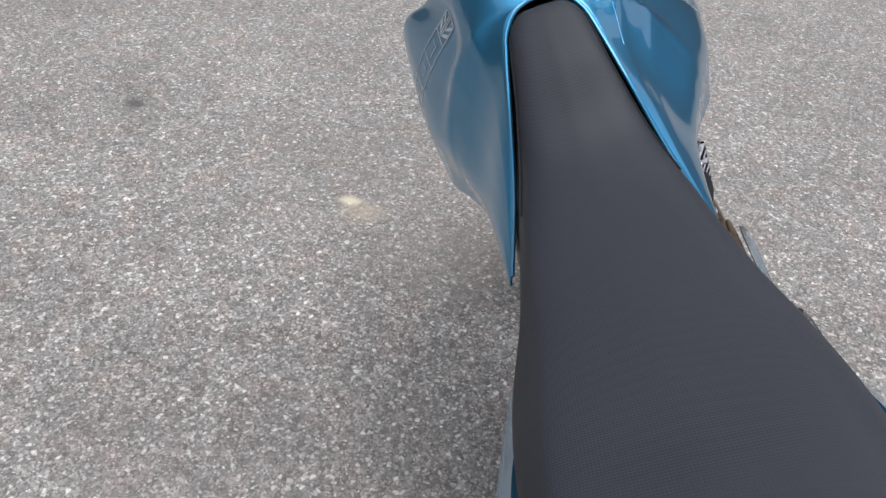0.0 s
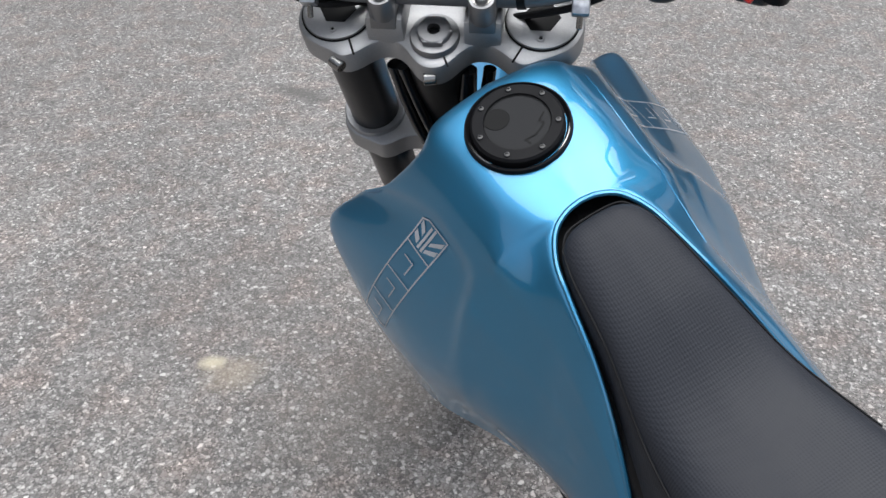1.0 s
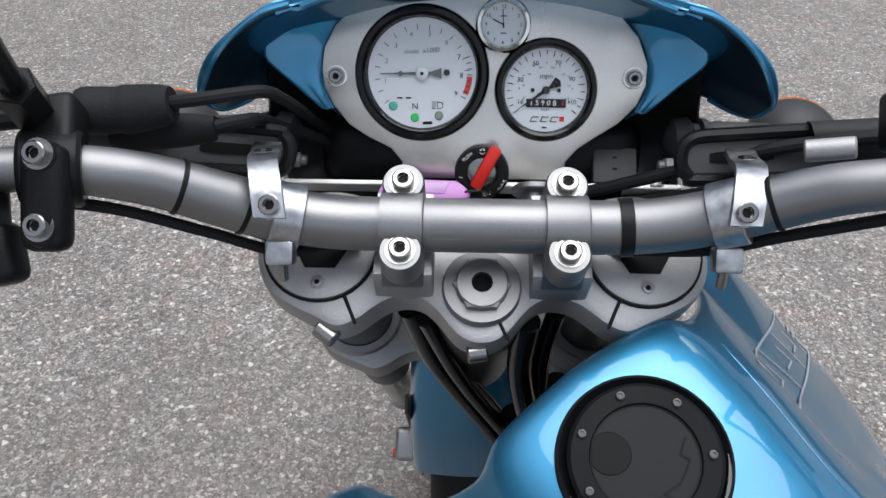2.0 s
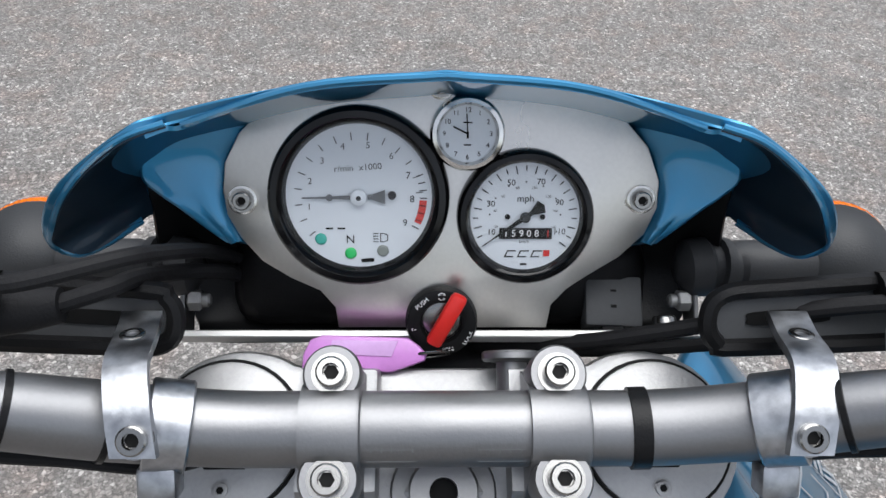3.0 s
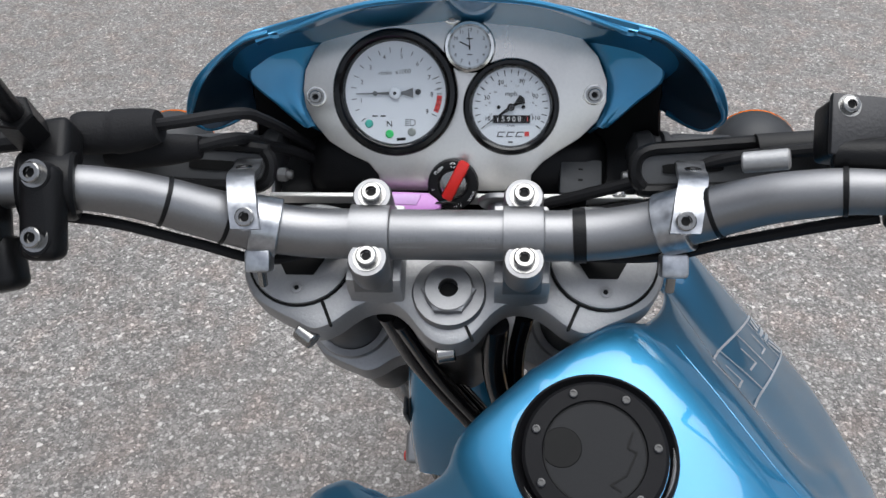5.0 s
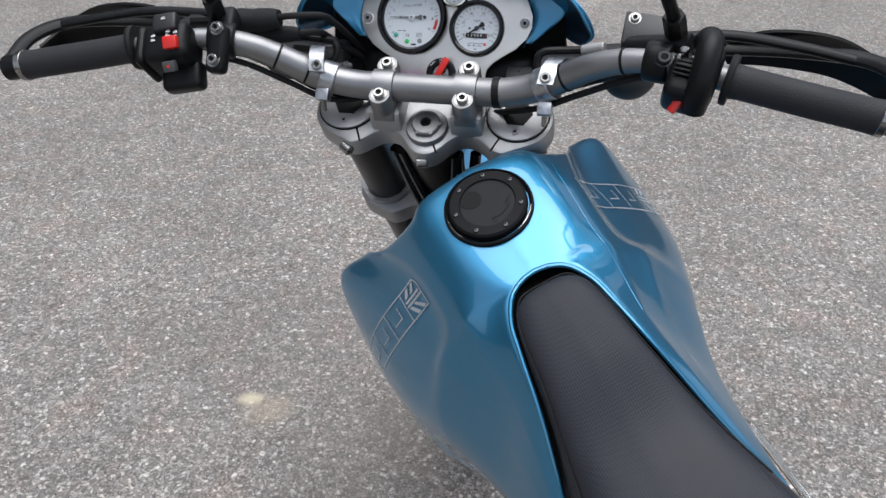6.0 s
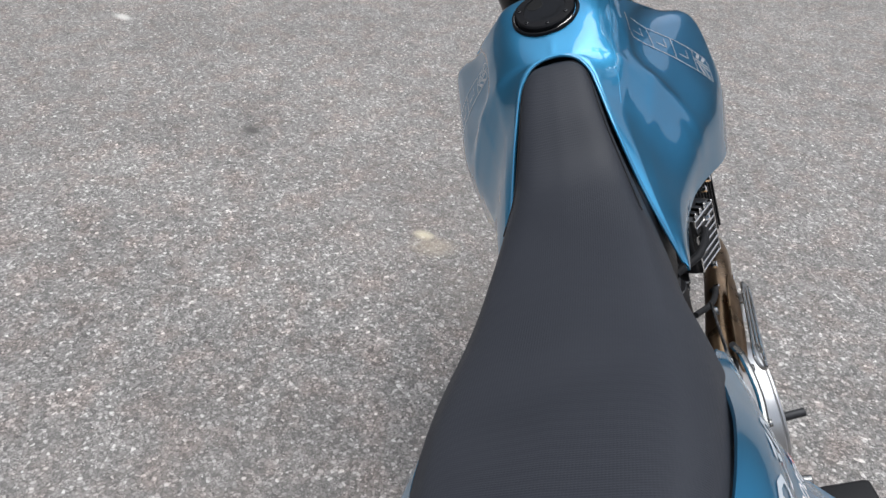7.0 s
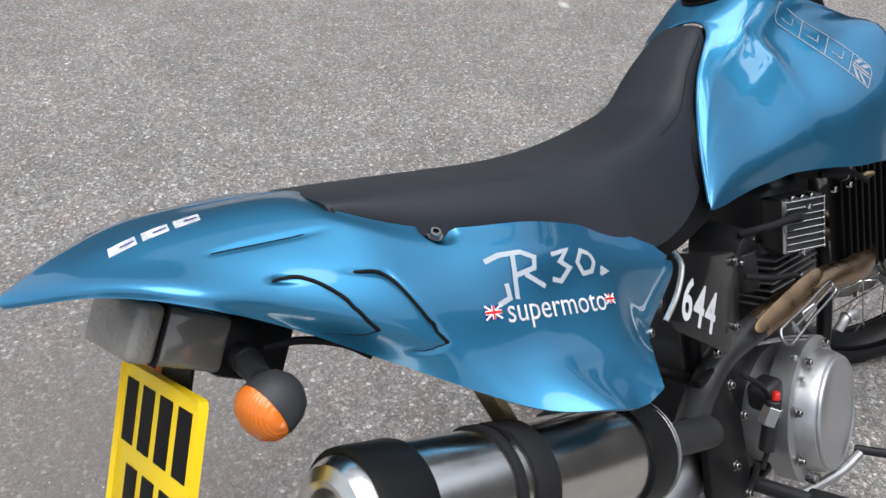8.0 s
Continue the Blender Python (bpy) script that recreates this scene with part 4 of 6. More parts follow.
plate([(-.0225, 0), (-.006, .0009), (0, .0012), (0, -.0012), (-.006, -.0009)], .0005, sm @ pose(0, 0, .0046, 0, 0, 35), bm=nd)
plate([(0, .001), (.0035, .001), (.009, .0034), (.0105, .0), (.009, -.0034), (.0035, -.001), (0, -.001)], .0005, sm @ pose(0, 0, .0046, 0, 0, 35), bm=nd)
part("needle", nd, INK, spd)
part("needle_hub", lathe([(0, .002), (.0015, .002), (.0024, .0012), (.0025, 0)], sm @ pose(0, 0, .0046), 18), DARKMETAL, spd)

km = DASH @ pose(*dpt(806, 236), .002)
clk = part("clock", lathe([(.0128, .0065), (.0140, .0085), (.0158, .008), (.0168, .006), (.0170, 0)], km, 48), BRIGHT, bike, "small round clock in a chrome bezel")
part("dial", lathe([(0, .006), (.013, .006)], km, 40), DIAL, clk, recalc=False)
pr = bmesh.new()
for h in range(1, 13):
    a = radians(90 - 30 * h)
    words(str(h), .0031, km @ pose(.0105 * math.cos(a), .0105 * math.sin(a), .0063), 0, pr)
stroke([(0, 0), (-.0065, .0032)], .0007, km, .0066, pr)
stroke([(0, 0), (-.0006, .009)], .0005, km, .0067, pr)
stroke([(0, .001), (0, -.002)], .0009, km, .0068, pr)
stroke([(-.002, .005), (.002, .005)], .0006, km, .0063, pr)
stroke([(-.0017, -.005), (.0017, -.005)], .0005, km, .0063, pr)
part("clock_print", pr, INK, clk, recalc=False)

im = DASH @ pose(*dpt(763, 588), .001) @ Matrix.Diagonal((1.1, 1.1, 1, 1))
ign = part("ignition_switch", lathe([(.0085, .004), (.0095, .007), (.0125, .0078), (.015, .0068), (.0158, .004), (.0158, -.02), (0, -.02)], im, 44), BLACK, bike, "black ignition switch with white markings")
part("lock_face", lathe([(0, .0045), (.006, .005), (.0084, .0042), (.0085, .003)], im, 28), CHROME, ign)
pr = words("PUSH", .0028, im @ pose(-.0085, .0092, .0079, 0, 0, 42), 0)
stroke([(-.0010, .0115), (.0010, .0133)], .0004, im, .0076, pr)
stroke([(-.0010, .0133), (.0010, .0115)], .0004, im, .0076, pr)
pr2 = [(.0016 * math.cos(radians(a)), .0124 + .0016 * math.sin(radians(a))) for a in range(0, 360, 30)]
stroke(pr2, .0003, im, .0076, pr, True)
words("P", .0028, im @ pose(-.0118, -.0025, .0077, 0, 0, 100), 0, pr)
words("IGN", .0028, im @ pose(.003, -.0122, .0077, 0, 0, 12), 0, pr)
words("LOCK", .0026, im @ pose(.0115, -.0065, .0077, 0, 0, 60), 0, pr)
part("switch_print", pr, WHITE, ign, recalc=False)

# the cowl round the instruments
BROW = [(0, .150, .0958), (.055, .147, .0918), (.106, .138, .077)]
LOBE = [(.112, .137, .080), (.128, .131, .079), (.143, .122, .073), (.155, .112, .064), (.163, .104, .052), (.168, .101, .040), (.161, .099, .030), (.152, .107, .022), (.141, .121, .014)]
WING = [(.104, .158, .056), (.1185, .1535, .054), (.128, .1505, .050), (.1318, .1436, .0436), (.1345, .1343, .0358), (.128, .129, .0294), (.120, .1244, .0245), (.109, .1174, .0169), (.101, .1126, .0119)]
EDGE = [(.075, .168, .045), (.088, .160, .0405), (.095, .153, .037), (.1005, .145, .031), (.1035, .135, .026), (.1035, .128, .0225), (.102, .121, .0185), (.0985, .1155, .0145), (.096, .111, .012)]


def between(a, b, t, drop):
    return [tuple(Vector(p).lerp(Vector(q), t) + Vector((0, .004 * drop, -.004 * drop)) * max(0, 1 - k / 2.5)) for k, (p, q) in enumerate(zip(a, b))]


brow_rim = [(0, .150, .0958), (.05, .1475, .0925), (.085, .142, .085), (.106, .138, .077), (.112, .1365, .0785), (.120, .133, .0785)]
brow_root = [(0, .192, .036), (.05, .185, .036), (.085, .168, .043), (.104, .158, .056), (.1185, .1535, .054), (.128, .1505, .050)]
cow = part("headlight_cowl", sheet(clamp_half(net([brow_rim, between(brow_rim, brow_root, .45, 1.0), brow_root], 5, 6)), BARS, mirror=True, thick=.002), BLUE, bike, "blue metallic headlight cowl around the instruments", angle=40)
for sx in (-1, 1):
    rows = [WING, between(WING, EDGE, .5, 0), EDGE, [(x - .004, y + .003, z - .012) for x, y, z in EDGE]]
    part("cowl_wing", sheet([[Vector((p.x * sx, p.y, p.z)) for p in row] for row in net(rows, 4, 5)], BARS, thick=.002), BLUE, cow)
    part("wing_ridge", tube(spline([(x * sx, y, z) for x, y, z in WING[1:]], 4), .0016, 8, BARS), BLUE, cow)
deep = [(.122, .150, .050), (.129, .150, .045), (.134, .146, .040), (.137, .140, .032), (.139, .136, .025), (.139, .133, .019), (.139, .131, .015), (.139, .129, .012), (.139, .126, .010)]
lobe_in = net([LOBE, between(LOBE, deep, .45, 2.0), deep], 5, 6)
crest = BROW[:2] + [(.106, .1385, .0785), LOBE[1], LOBE[3], LOBE[5], LOBE[6], LOBE[8]]
under_crest = [(0, .1535, .092), (.055, .151, .086), (.112, .144, .075), (.130, .136, .072), (.157, .118, .060), (.169, .108, .038), (.162, .104, .027), (.142, .125, .012)]
front_mid = [(0, .176, .03), (.06, .172, .022), (.108, .160, .006), (.130, .148, .0), (.134, .142, -.004), (.133, .139, -.008), (.131, .137, -.010), (.129, .136, -.012)]
front_low = [(0, .19, -.07), (.05, .186, -.078), (.09, .174, -.09), (.11, .165, -.10), (.108, .16, -.105), (.106, .156, -.11), (.104, .153, -.115), (.102, .150, -.12)]
part("cowl_front", sheet(clamp_half(net([crest, under_crest, front_mid, front_low], 6, 7)), BARS, mirror=True, thick=.002), BLUE, cow)
# the lobes' inner faces take the darkened blue, in place of real shade
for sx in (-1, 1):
    part("cowl_lobe", sheet([[Vector((p.x * sx, p.y, p.z)) for p in row] for row in lobe_in], BARS, thick=.002), SHADEDBLUE, cow, "inner face of the cowl side, its blue darkened as in shade")
    part("lobe_rim", tube(spline([(x * sx, y, z) for x, y, z in LOBE], 6), .0015, 8, BARS), BLUE, cow)
brow = spline(BROW, 6)
part("brow_rim", tube([(-p.x, p.y, p.z) for p in brow[:0:-1]] + [tuple(p) for p in brow], .0017, 8, BARS), BLUE, cow)
lamp = part("headlight", lathe([(0, .035), (.04, .03), (.062, .018), (.07, 0), (.065, -.03), (.03, -.06), (0, -.065)], BARS @ pose(0, .165, -.06, -75, 0, 0), 40), BLACK, bike, "round headlight behind the cowl")
part("wiring_box", block(.216, .05, .09, BARS @ pose(0, .122, -.060, 28, 0, 0), .016, 3), BLACK, bike, "black wiring cover behind the instruments")
part("loom_guide", block(.12, .05, .03, BARS @ pose(0, .075, -.075), .010, 3), BLACK, bike, "black loom guide under the lock")
# black block added in place of a dark void, to hide the ground behind
part("void_filler", block(.24, .055, .03, BARS @ pose(0, .128, -.112), .010, 3), BLACK, bike, "black filler added for the dark void under the instruments")

# brackets and loom under the instruments
INNER = [[(.04, .160, .040), (.10, .154, .036), (.120, .150, .034), (.137, .140, .030)],
         [(.04, .145, -.005), (.10, .140, -.005), (.122, .136, -.003), (.139, .126, .006)],
         [(.04, .122, -.042), (.10, .120, -.040), (.122, .116, -.036), (.142, .110, -.024)],
         [(.04, .092, -.050), (.10, .090, -.048), (.116, .089, -.046), (.128, .088, -.042)],
         [(.04, .076, -.044), (.10, .075, -.042), (.116, .075, -.040), (.124, .075, -.038)]]
brk = part("bracket_shelf", block(.256, .0036, .010, BARS @ pose(.0, .0735, -.0195, -4, 0, 0), .0006, 1), SHELF, bike, "thin aluminium bracket shelf")
for sx in (-1, 1):
    part("inner_panel", sheet([[Vector((p.x * sx, p.y, p.z)) for p in row] for row in net(INNER, 4, 5)], BARS, thick=.003), BLACK, brk, "black inner panel under the cowl")
    part("bracket_tab", block(.0024, .030, .014, BARS @ pose(.1275 * sx, .090, -.024, 12, 6 * sx, 0), .0006, 1), ALU, brk)
    nut = part("bracket_nut", rod((.126 * sx, .092, -.020), (.119 * sx, .092, -.020), .0055, BARS, 6), CAST, brk)
    part("bolt_end", rod((.120 * sx, .092, -.020), (.115 * sx, .092, -.020), .0034, BARS, 14), CAST, nut)
screw("shelf_bolt", BARS @ pose(.112, .075, -.021, -78, 0, 0), brk, .0058, .009, CHROME)
part("shelf_tie", block(.011, .006, .013, BARS @ pose(.085, .0735, -.0215, -14, 0, 0), .001, 2), RUBBER, brk, "black tape round the shelf")
RELAY = BARS @ pose(.0875, .0925, -.028, 4, 0, -2)
relay = part("relay_box", block(.029, .026, .016, RELAY, .0016, 2), GREYBOX, bike, "grey relay box")
part("relay_marks", stroke([(-.0018, .005), (.0012, .005)], .0012, RELAY @ pose(0, 0, .0081), .0004, stroke([(-.0018, -.003), (.0012, -.003)], .0016, RELAY @ pose(0, 0, .0081), .0004)), INK, relay, recalc=False)
knob = part("damper_knob", lathe([(0, .008), (.0125, .008), (.0135, .007), (.0135, .0045), (.0125, .0035), (.007, .003), (.007, -.012), (.009, -.013), (.009, -.02)], BARS @ pose(.031, .052, .008, -82, 0, 0), 32), ALU, bike, "small aluminium knob")

# ---- controls on the bar ----
for sx in (-1, 1):
    gp = [p for p in bar_pts if .297 <= p.x * sx <= .4265]
    gp = sorted(gp, key=lambda p: p.x * sx)
    r = [.0165] + [.0152] * (len(gp) - 2) + [.0158]
    gr = part("grip", tube(gp, r, 28, BARS), GRIP, bike, "black rubber grip with a diamond pattern")
    f, _ = bar_at(.302 * sx)
    part("grip_flange", lathe([(.012, -.003), (.0225, -.003), (.0235, 0), (.0225, .003), (.012, .003)], f, 32), RUBBER, gr)
    e0, e1 = Vector(gp[-1]), Vector(gp[-1]) + (Vector(gp[-1]) - Vector(gp[-2])).normalized() * .022
    be = part("bar_end", rod(tuple(e0), tuple(e1), .0135, BARS, 24), BLACK, gr, "black bar end weight")
    part("bar_end_ring", rod(tuple(e0 - (e1 - e0) * .15), tuple(e0 + (e1 - e0) * .2), .0162, BARS, 24), CHROME, gr)

    # alloy strap that carries the hand guard
    bx = .131 if sx > 0 else -.1112
    ux = bx + .0145 * sx
    st = part("guard_strap", lathe([(.0150, -.0082), (.0178, -.0082), (.0184, -.0074), (.0184, .0074), (.0178, .0082), (.0150, .0082)], bar_at(bx)[0], 28), ZINC, bike, "aluminium strap clamp for the hand guard")
    sp = [(bx, .010, .068), (bx + .003 * sx, .026, .072), (bx + .008 * sx, .042, .066), (bx + .012 * sx, .056, .049), (ux, .068, .038)]
    b = bmesh.new()
    pts_s = spline(sp, 5)
    vs = []
    for k, p in enumerate(pts_s):
        q = pts_s[min(k + 1, len(pts_s) - 1)] - pts_s[max(k - 1, 0)]
        n = Vector((0, -q.z, q.y)).normalized()
        vs.append([b.verts.new(BARS @ (p + Vector((u, 0, 0)) + n * h)) for u, h in ((-.0082, 0), (.0082, 0), (.0082, .004), (-.0082, .004))])
    for a, c in zip(vs, vs[1:]):
        for j in range(4):
            b.faces.new((a[j], a[(j + 1) % 4], c[(j + 1) % 4], c[j]))
    b.faces.new(vs[0][::-1])
    b.faces.new(vs[-1])
    part("strap_arm", b, ZINC, st)
    screw("strap_screw", BARS @ pose(bx, .0155, .0725, 18, 0, 0), st, .0055, .004, CHROME)
    screw("strap_screw", BARS @ pose(bx + .0125 * sx, .056, .052, -48, 0, 0), st, .005, .003, CHROME)
    part("strap_lower", block(.0155, .014, .012, BARS @ pose(bx, .003, .039, 25, 0, 0), .002), ZINC, st)
    part("strap_stud", rod((bx, .0, .034), (bx, -.008, .024), .0028, BARS, 10), CHROME, st)
    # hand guard: a flat black bar round the front of the lever, with its shield
    gpth = spline([(.185 * sx, .079, .044), (.24 * sx, .082, .046), (.30 * sx, .084, .050), (.37 * sx, .078, .058), (.43 * sx, .056, .074), (.452 * sx, .016, .092), (.448 * sx, -.034, .104)], 5)
    hg = part("hand_guard", tube(gpth, .0085, 10, BARS, squash=.62), BLACK, bike, "black hand guard bar")
    GB = BARS @ frame_from((.186 * sx, .072, .034), (sx, .03, .06), (0, -.5, .86))
    loop = spline([(-.068, -.010, 0), (-.072, 0, 0), (-.066, .011, 0), (-.04, .013, 0), (.06, .013, 0), (.066, 0, 0), (.06, -.013, 0), (-.055, -.013, 0)], 4, True)
    gb = part("guard_bracket", tube(loop, .0042, 8, GB, True), BLACK, hg, "black slotted bracket of the hand guard")
    part("bracket_web", plate([(p.x, p.y) for p in loop], .002, GB @ pose(0, 0, -.002)), GREYBOX, gb)
    part("slot", plate([(p.x, p.y) for p in spline([(-.052, -.003, 0), (-.055, 0, 0), (-.052, .003, 0), (-.022, .003, 0), (-.019, 0, 0), (-.022, -.003, 0)], 4, True)], .0004, GB @ pose(0, 0, .0004)), INK, gb)
    sh = net([[(.305 * sx, .088, .058), (.345 * sx, .090, .074), (.405 * sx, .084, .074), (.452 * sx, .062, .060), (.468 * sx, .030, .062)],
              [(.300 * sx, .094, .042), (.35 * sx, .097, .050), (.41 * sx, .090, .048), (.46 * sx, .064, .040), (.474 * sx, .030, .044)],
              [(.310 * sx, .090, .022), (.35 * sx, .092, .020), (.41 * sx, .084, .018), (.452 * sx, .060, .018), (.466 * sx, .032, .026)]], 5, 5)
    part("guard_shield", sheet(sh, BARS, thick=.003), BLACK, hg, "black plastic hand guard shield")

# left: switch block, clutch perch
LSW = BARS @ pose(-.257, -.003, .110, 0, -3, 12)
sw = part("switch_block", block(.052, .044, .044, LSW @ pose(0, 0, -.002, 8, 0, 0), .010, 4), BLACK, bike, "black left switch block with a red button")
part("switch_lower", block(.044, .03, .022, LSW @ pose(.006, -.022, -.022, 20, 0, 0), .006, 3), BLACK, sw)
part("switch_cap", block(.026, .02, .012, LSW @ pose(.004, .012, .023, 12, 0, 0), .003, 3), DARKMETAL, sw)
part("switch_rim", block(.012, .046, .046, LSW @ pose(-.027, 0, -.004, 8, 0, 0), .007, 3), BLACK, sw)
part("kill_button", block(.015, .013, .008, LSW @ pose(.012, -.0135, .022, 28, 0, 0), .0015, 2), RED, sw, "red push button")
part("indicator_switch", block(.013, .011, .009, LSW @ pose(.006, -.031, .007, 45, 0, 0), .0015, 2), GREYBOX, sw, "worn grey indicator switch")
part("switch_dot", block(.003, .003, .001, LSW @ pose(.006, -.0342, .0105, 45, 0, 0), .0004, 1), RED, sw)
pr = bmesh.new()
for x, y, z, t in ((-.008, -.003, .0235, 12), (.008, .0, .0235, 12), (-.008, -.008, .0225, 12), (.008, -.005, .0232, 12), (.016, -.002, .0232, 12), (.016, -.007, .0225, 12), (.004, .013, .0295, 12)):
    stroke([(-.0025, 0), (.0025, 0)], .001, LSW @ pose(x, y, z, t, 0, 0), .0005, pr)
    stroke([(-.0018, .0015), (.0018, .0015)], .0006, LSW @ pose(x, y, z, t, 0, 0), .0005, pr)
part("switch_symbols", pr, WHITE, sw, recalc=False)
f, r = bar_at(-.214)
perch = part("clutch_perch", lathe([(.011, -.014), (.0175, -.014), (.019, -.012), (.019, .012), (.0175, .014), (.011, .014)], f, 28), BLACK, bike, "black clutch lever perch")
part("perch_body", block(.026, .05, .022, BARS @ pose(-.212, .032, .102, 0, 0, 10), .005, 3), BLACK, perch)
for y, z in ((.0165, .118), (-.0135, .104)):
    part("perch_lug", lathe([(0, .004), (.0078, .004), (.0088, .002), (.0088, -.012)], BARS @ pose(-.207, y, z, 20, 0, 0), 20), BLACK, perch)
    screw("perch_bolt", BARS @ pose(-.207, y, z + .004, 20, 0, 0), perch, .0055, .005, CHROME)
part("perch_cap", block(.021, .050, .018, BARS @ pose(-.207, .0015, .106, 25, 0, 0), .006, 3), BLACK, perch)
lever = part("clutch_lever", tube(spline([(-.215, .052, .098), (-.25, .060, .095), (-.32, .058, .096), (-.39, .040, .097), (-.415, .034, .096)], 5), .0058, 10, BARS, squash=.8), BLACK, bike, "black clutch lever")
boot = part("cable_boot", tube(spline([(-.215, .062, .086), (-.200, .064, .083), (-.185, .066, .082), (-.166, .068, .084)], 5), [.011, .0125, .013, .013, .013, .013, .0128, .0126, .0135, .0135, .0132, .013, .0125, .012, .011, .0095], 18, BARS, squash=.9), RUBBER, bike, "black rubber cable boot")
part("cable_sleeve", tube(spline([(-.205, .060, .066), (-.18, .064, .062), (-.150, .068, .060)], 5), [.007, .0095, .0105, .0105, .0103, .010, .0098, .0095, .009, .008, .007], 18, BARS), RUBBER, boot)
part("cable_tail", tube(spline([(-.262, .050, .094), (-.235, .057, .089), (-.210, .062, .086)], 5), .0065, 10, BARS), RUBBER, boot)
CABLES = [
    ([(-.172, .068, .084), (-.151, .070, .086), (-.1233, .0822, .075), (-.1171, .0912, .055), (-.1129, .1037, .022), (-.1098, .1105, 0), (-.1002, .1149, -.025), (-.07, .11, -.08)], .0036),
    ([(-.152, .068, .060), (-.1349, .0762, .055), (-.130, .0844, .042), (-.1242, .0953, .015), (-.1131, .1025, -.005), (-.1008, .1075, -.03), (-.07, .11, -.09)], .0040),
    ([(-.245, .016, .093), (-.20, .020, .082), (-.16, .020, .057), (-.12, .017, .029), (-.09, .024, .012), (-.05, .04, -.01)], .0036),
    ([(-.23, .010, .088), (-.19, .012, .072), (-.15, .011, .046), (-.11, .010, .022), (-.07, .03, .004)], .0032),
]
CABLES += [
    ([(.30, .066, .080), (.221, .072, .054), (.172, .073, .040), (.131, .072, .018), (.095, .070, .0), (.066, .070, -.017), (.02, .076, -.05)], .0040),
    ([(.26, .060, .060), (.20, .066, .022), (.14, .068, -.010), (.09, .068, -.026), (.05, .07, -.034), (.01, .08, -.07)], .0036),
    ([(.225, .012, .088), (.20, .012, .076), (.16, .013, .050), (.12, .014, .024), (.06, .03, -.012)], .0034),
]
for pth, r in CABLES:
    part("control_cable", tube(spline(pth, 8), r, 10, BARS), RUBBER, bike, "black control cable")
for pth, r in (([(-.046, .0, -.05), (-.030, -.015, -.13), (.005, -.04, -.21), (.05, -.075, -.29)], .0075), ([(-.034, -.01, -.04), (-.012, -.028, -.12), (.02, -.05, -.19), (.06, -.08, -.25)], .006),
               ([(.05, .0, -.05), (.045, -.02, -.10), (.05, -.05, -.16), (.07, -.09, -.2)], .0065), ([(-.040, .004, -.05), (-.020, -.008, -.14), (.018, -.032, -.23), (.06, -.07, -.32)], .0065), ([(.03, -.01, -.04), (.03, -.03, -.1), (.045, -.06, -.17)], .009)):
    part("loom_hose", tube(spline(pth, 8), r, 12, BARS), GLOSS, bike, "glossy black hose behind the yokes")

# right: throttle housing, start switch, master cylinder
RTH = BARS @ pose(.270, .001, .108, 0, 3, -12)
th = part("throttle_housing", block(.026, .05, .05, RTH @ pose(.008, 0, 0), .011, 4), BLACK, bike, "black throttle housing with cable elbow")
part("cable_elbow", tube(spline([(.0, .03, .012), (.004, .016, .030), (.006, -.006, .032), (.008, -.026, .018), (.008, -.032, -.006)], 6), .0115, 18, RTH), BLACK, th)
ssw = part("start_switch", block(.034, .042, .04, RTH @ pose(-.006, -.010, -.006, 10, 0, 0), .008, 3), BLACK, bike, "black start switch block with a red tab")
for k in range(4):
    part("switch_rib", block(.026, .002, .003, RTH @ pose(-.006, -.016 + .005 * k, .0155, 10, 0, 0), .0006, 1), BLACK, ssw)
part("red_tab", block(.008, .015, .005, RTH @ pose(-.008, -.034, -.006, 35, 0, -25), .0018, 2), RED, ssw, "red kill switch tab")
f, r = bar_at(.240)
mp = part("brake_perch", lathe([(.011, -.011), (.0178, -.011), (.019, -.009), (.019, .009), (.0178, .011), (.011, .011)], f, 28), BLACK, bike, "black brake lever perch")
screw("perch_bolt", BARS @ pose(.241, .008, .119, 10, 0, 0), mp, .0062, .005, DARKMETAL)
part("perch_bolt", rod((.254, -.004, .114), (.254, .01, .124), .0045, BARS, 12), CHROME, mp)
part("cable_adjuster", rod((.258, .014, .128), (.258, .006, .106), .0048, BARS, 12), CHROME, mp)
res = part("brake_reservoir", block(.056, .032, .022, BARS @ pose(.230, .060, .088, 14, 4, -4), .004, 3), BLACK, bike, "black brake fluid reservoir")
part("reservoir_lid", block(.058, .034, .005, BARS @ pose(.230, .060, .088, 14, 4, -4) @ pose(0, 0, .0122), .002, 2), DARKMETAL, res)
for x, y in ((-.020, .010), (.020, -.010)):
    screw("lid_screw", BARS @ pose(.230, .060, .088, 14, 4, -4) @ pose(x, y, .0145), res, .0045, .003, CHROME)
part("master_cylinder", rod((.205, .046, .092), (.265, .034, .108), .0085, BARS, 20, .0125), BLACK, bike, "black brake master cylinder")
part("banjo_bolt", rod((.164, .050, .076), (.186, .047, .086), .0058, BARS, 12), CAST, bike)
part("brake_lever", tube(spline([(.25, .050, .100), (.30, .060, .096), (.36, .050, .096), (.41, .036, .097)], 5), .0058, 10, BARS, squash=.8), BLACK, bike, "black brake lever")

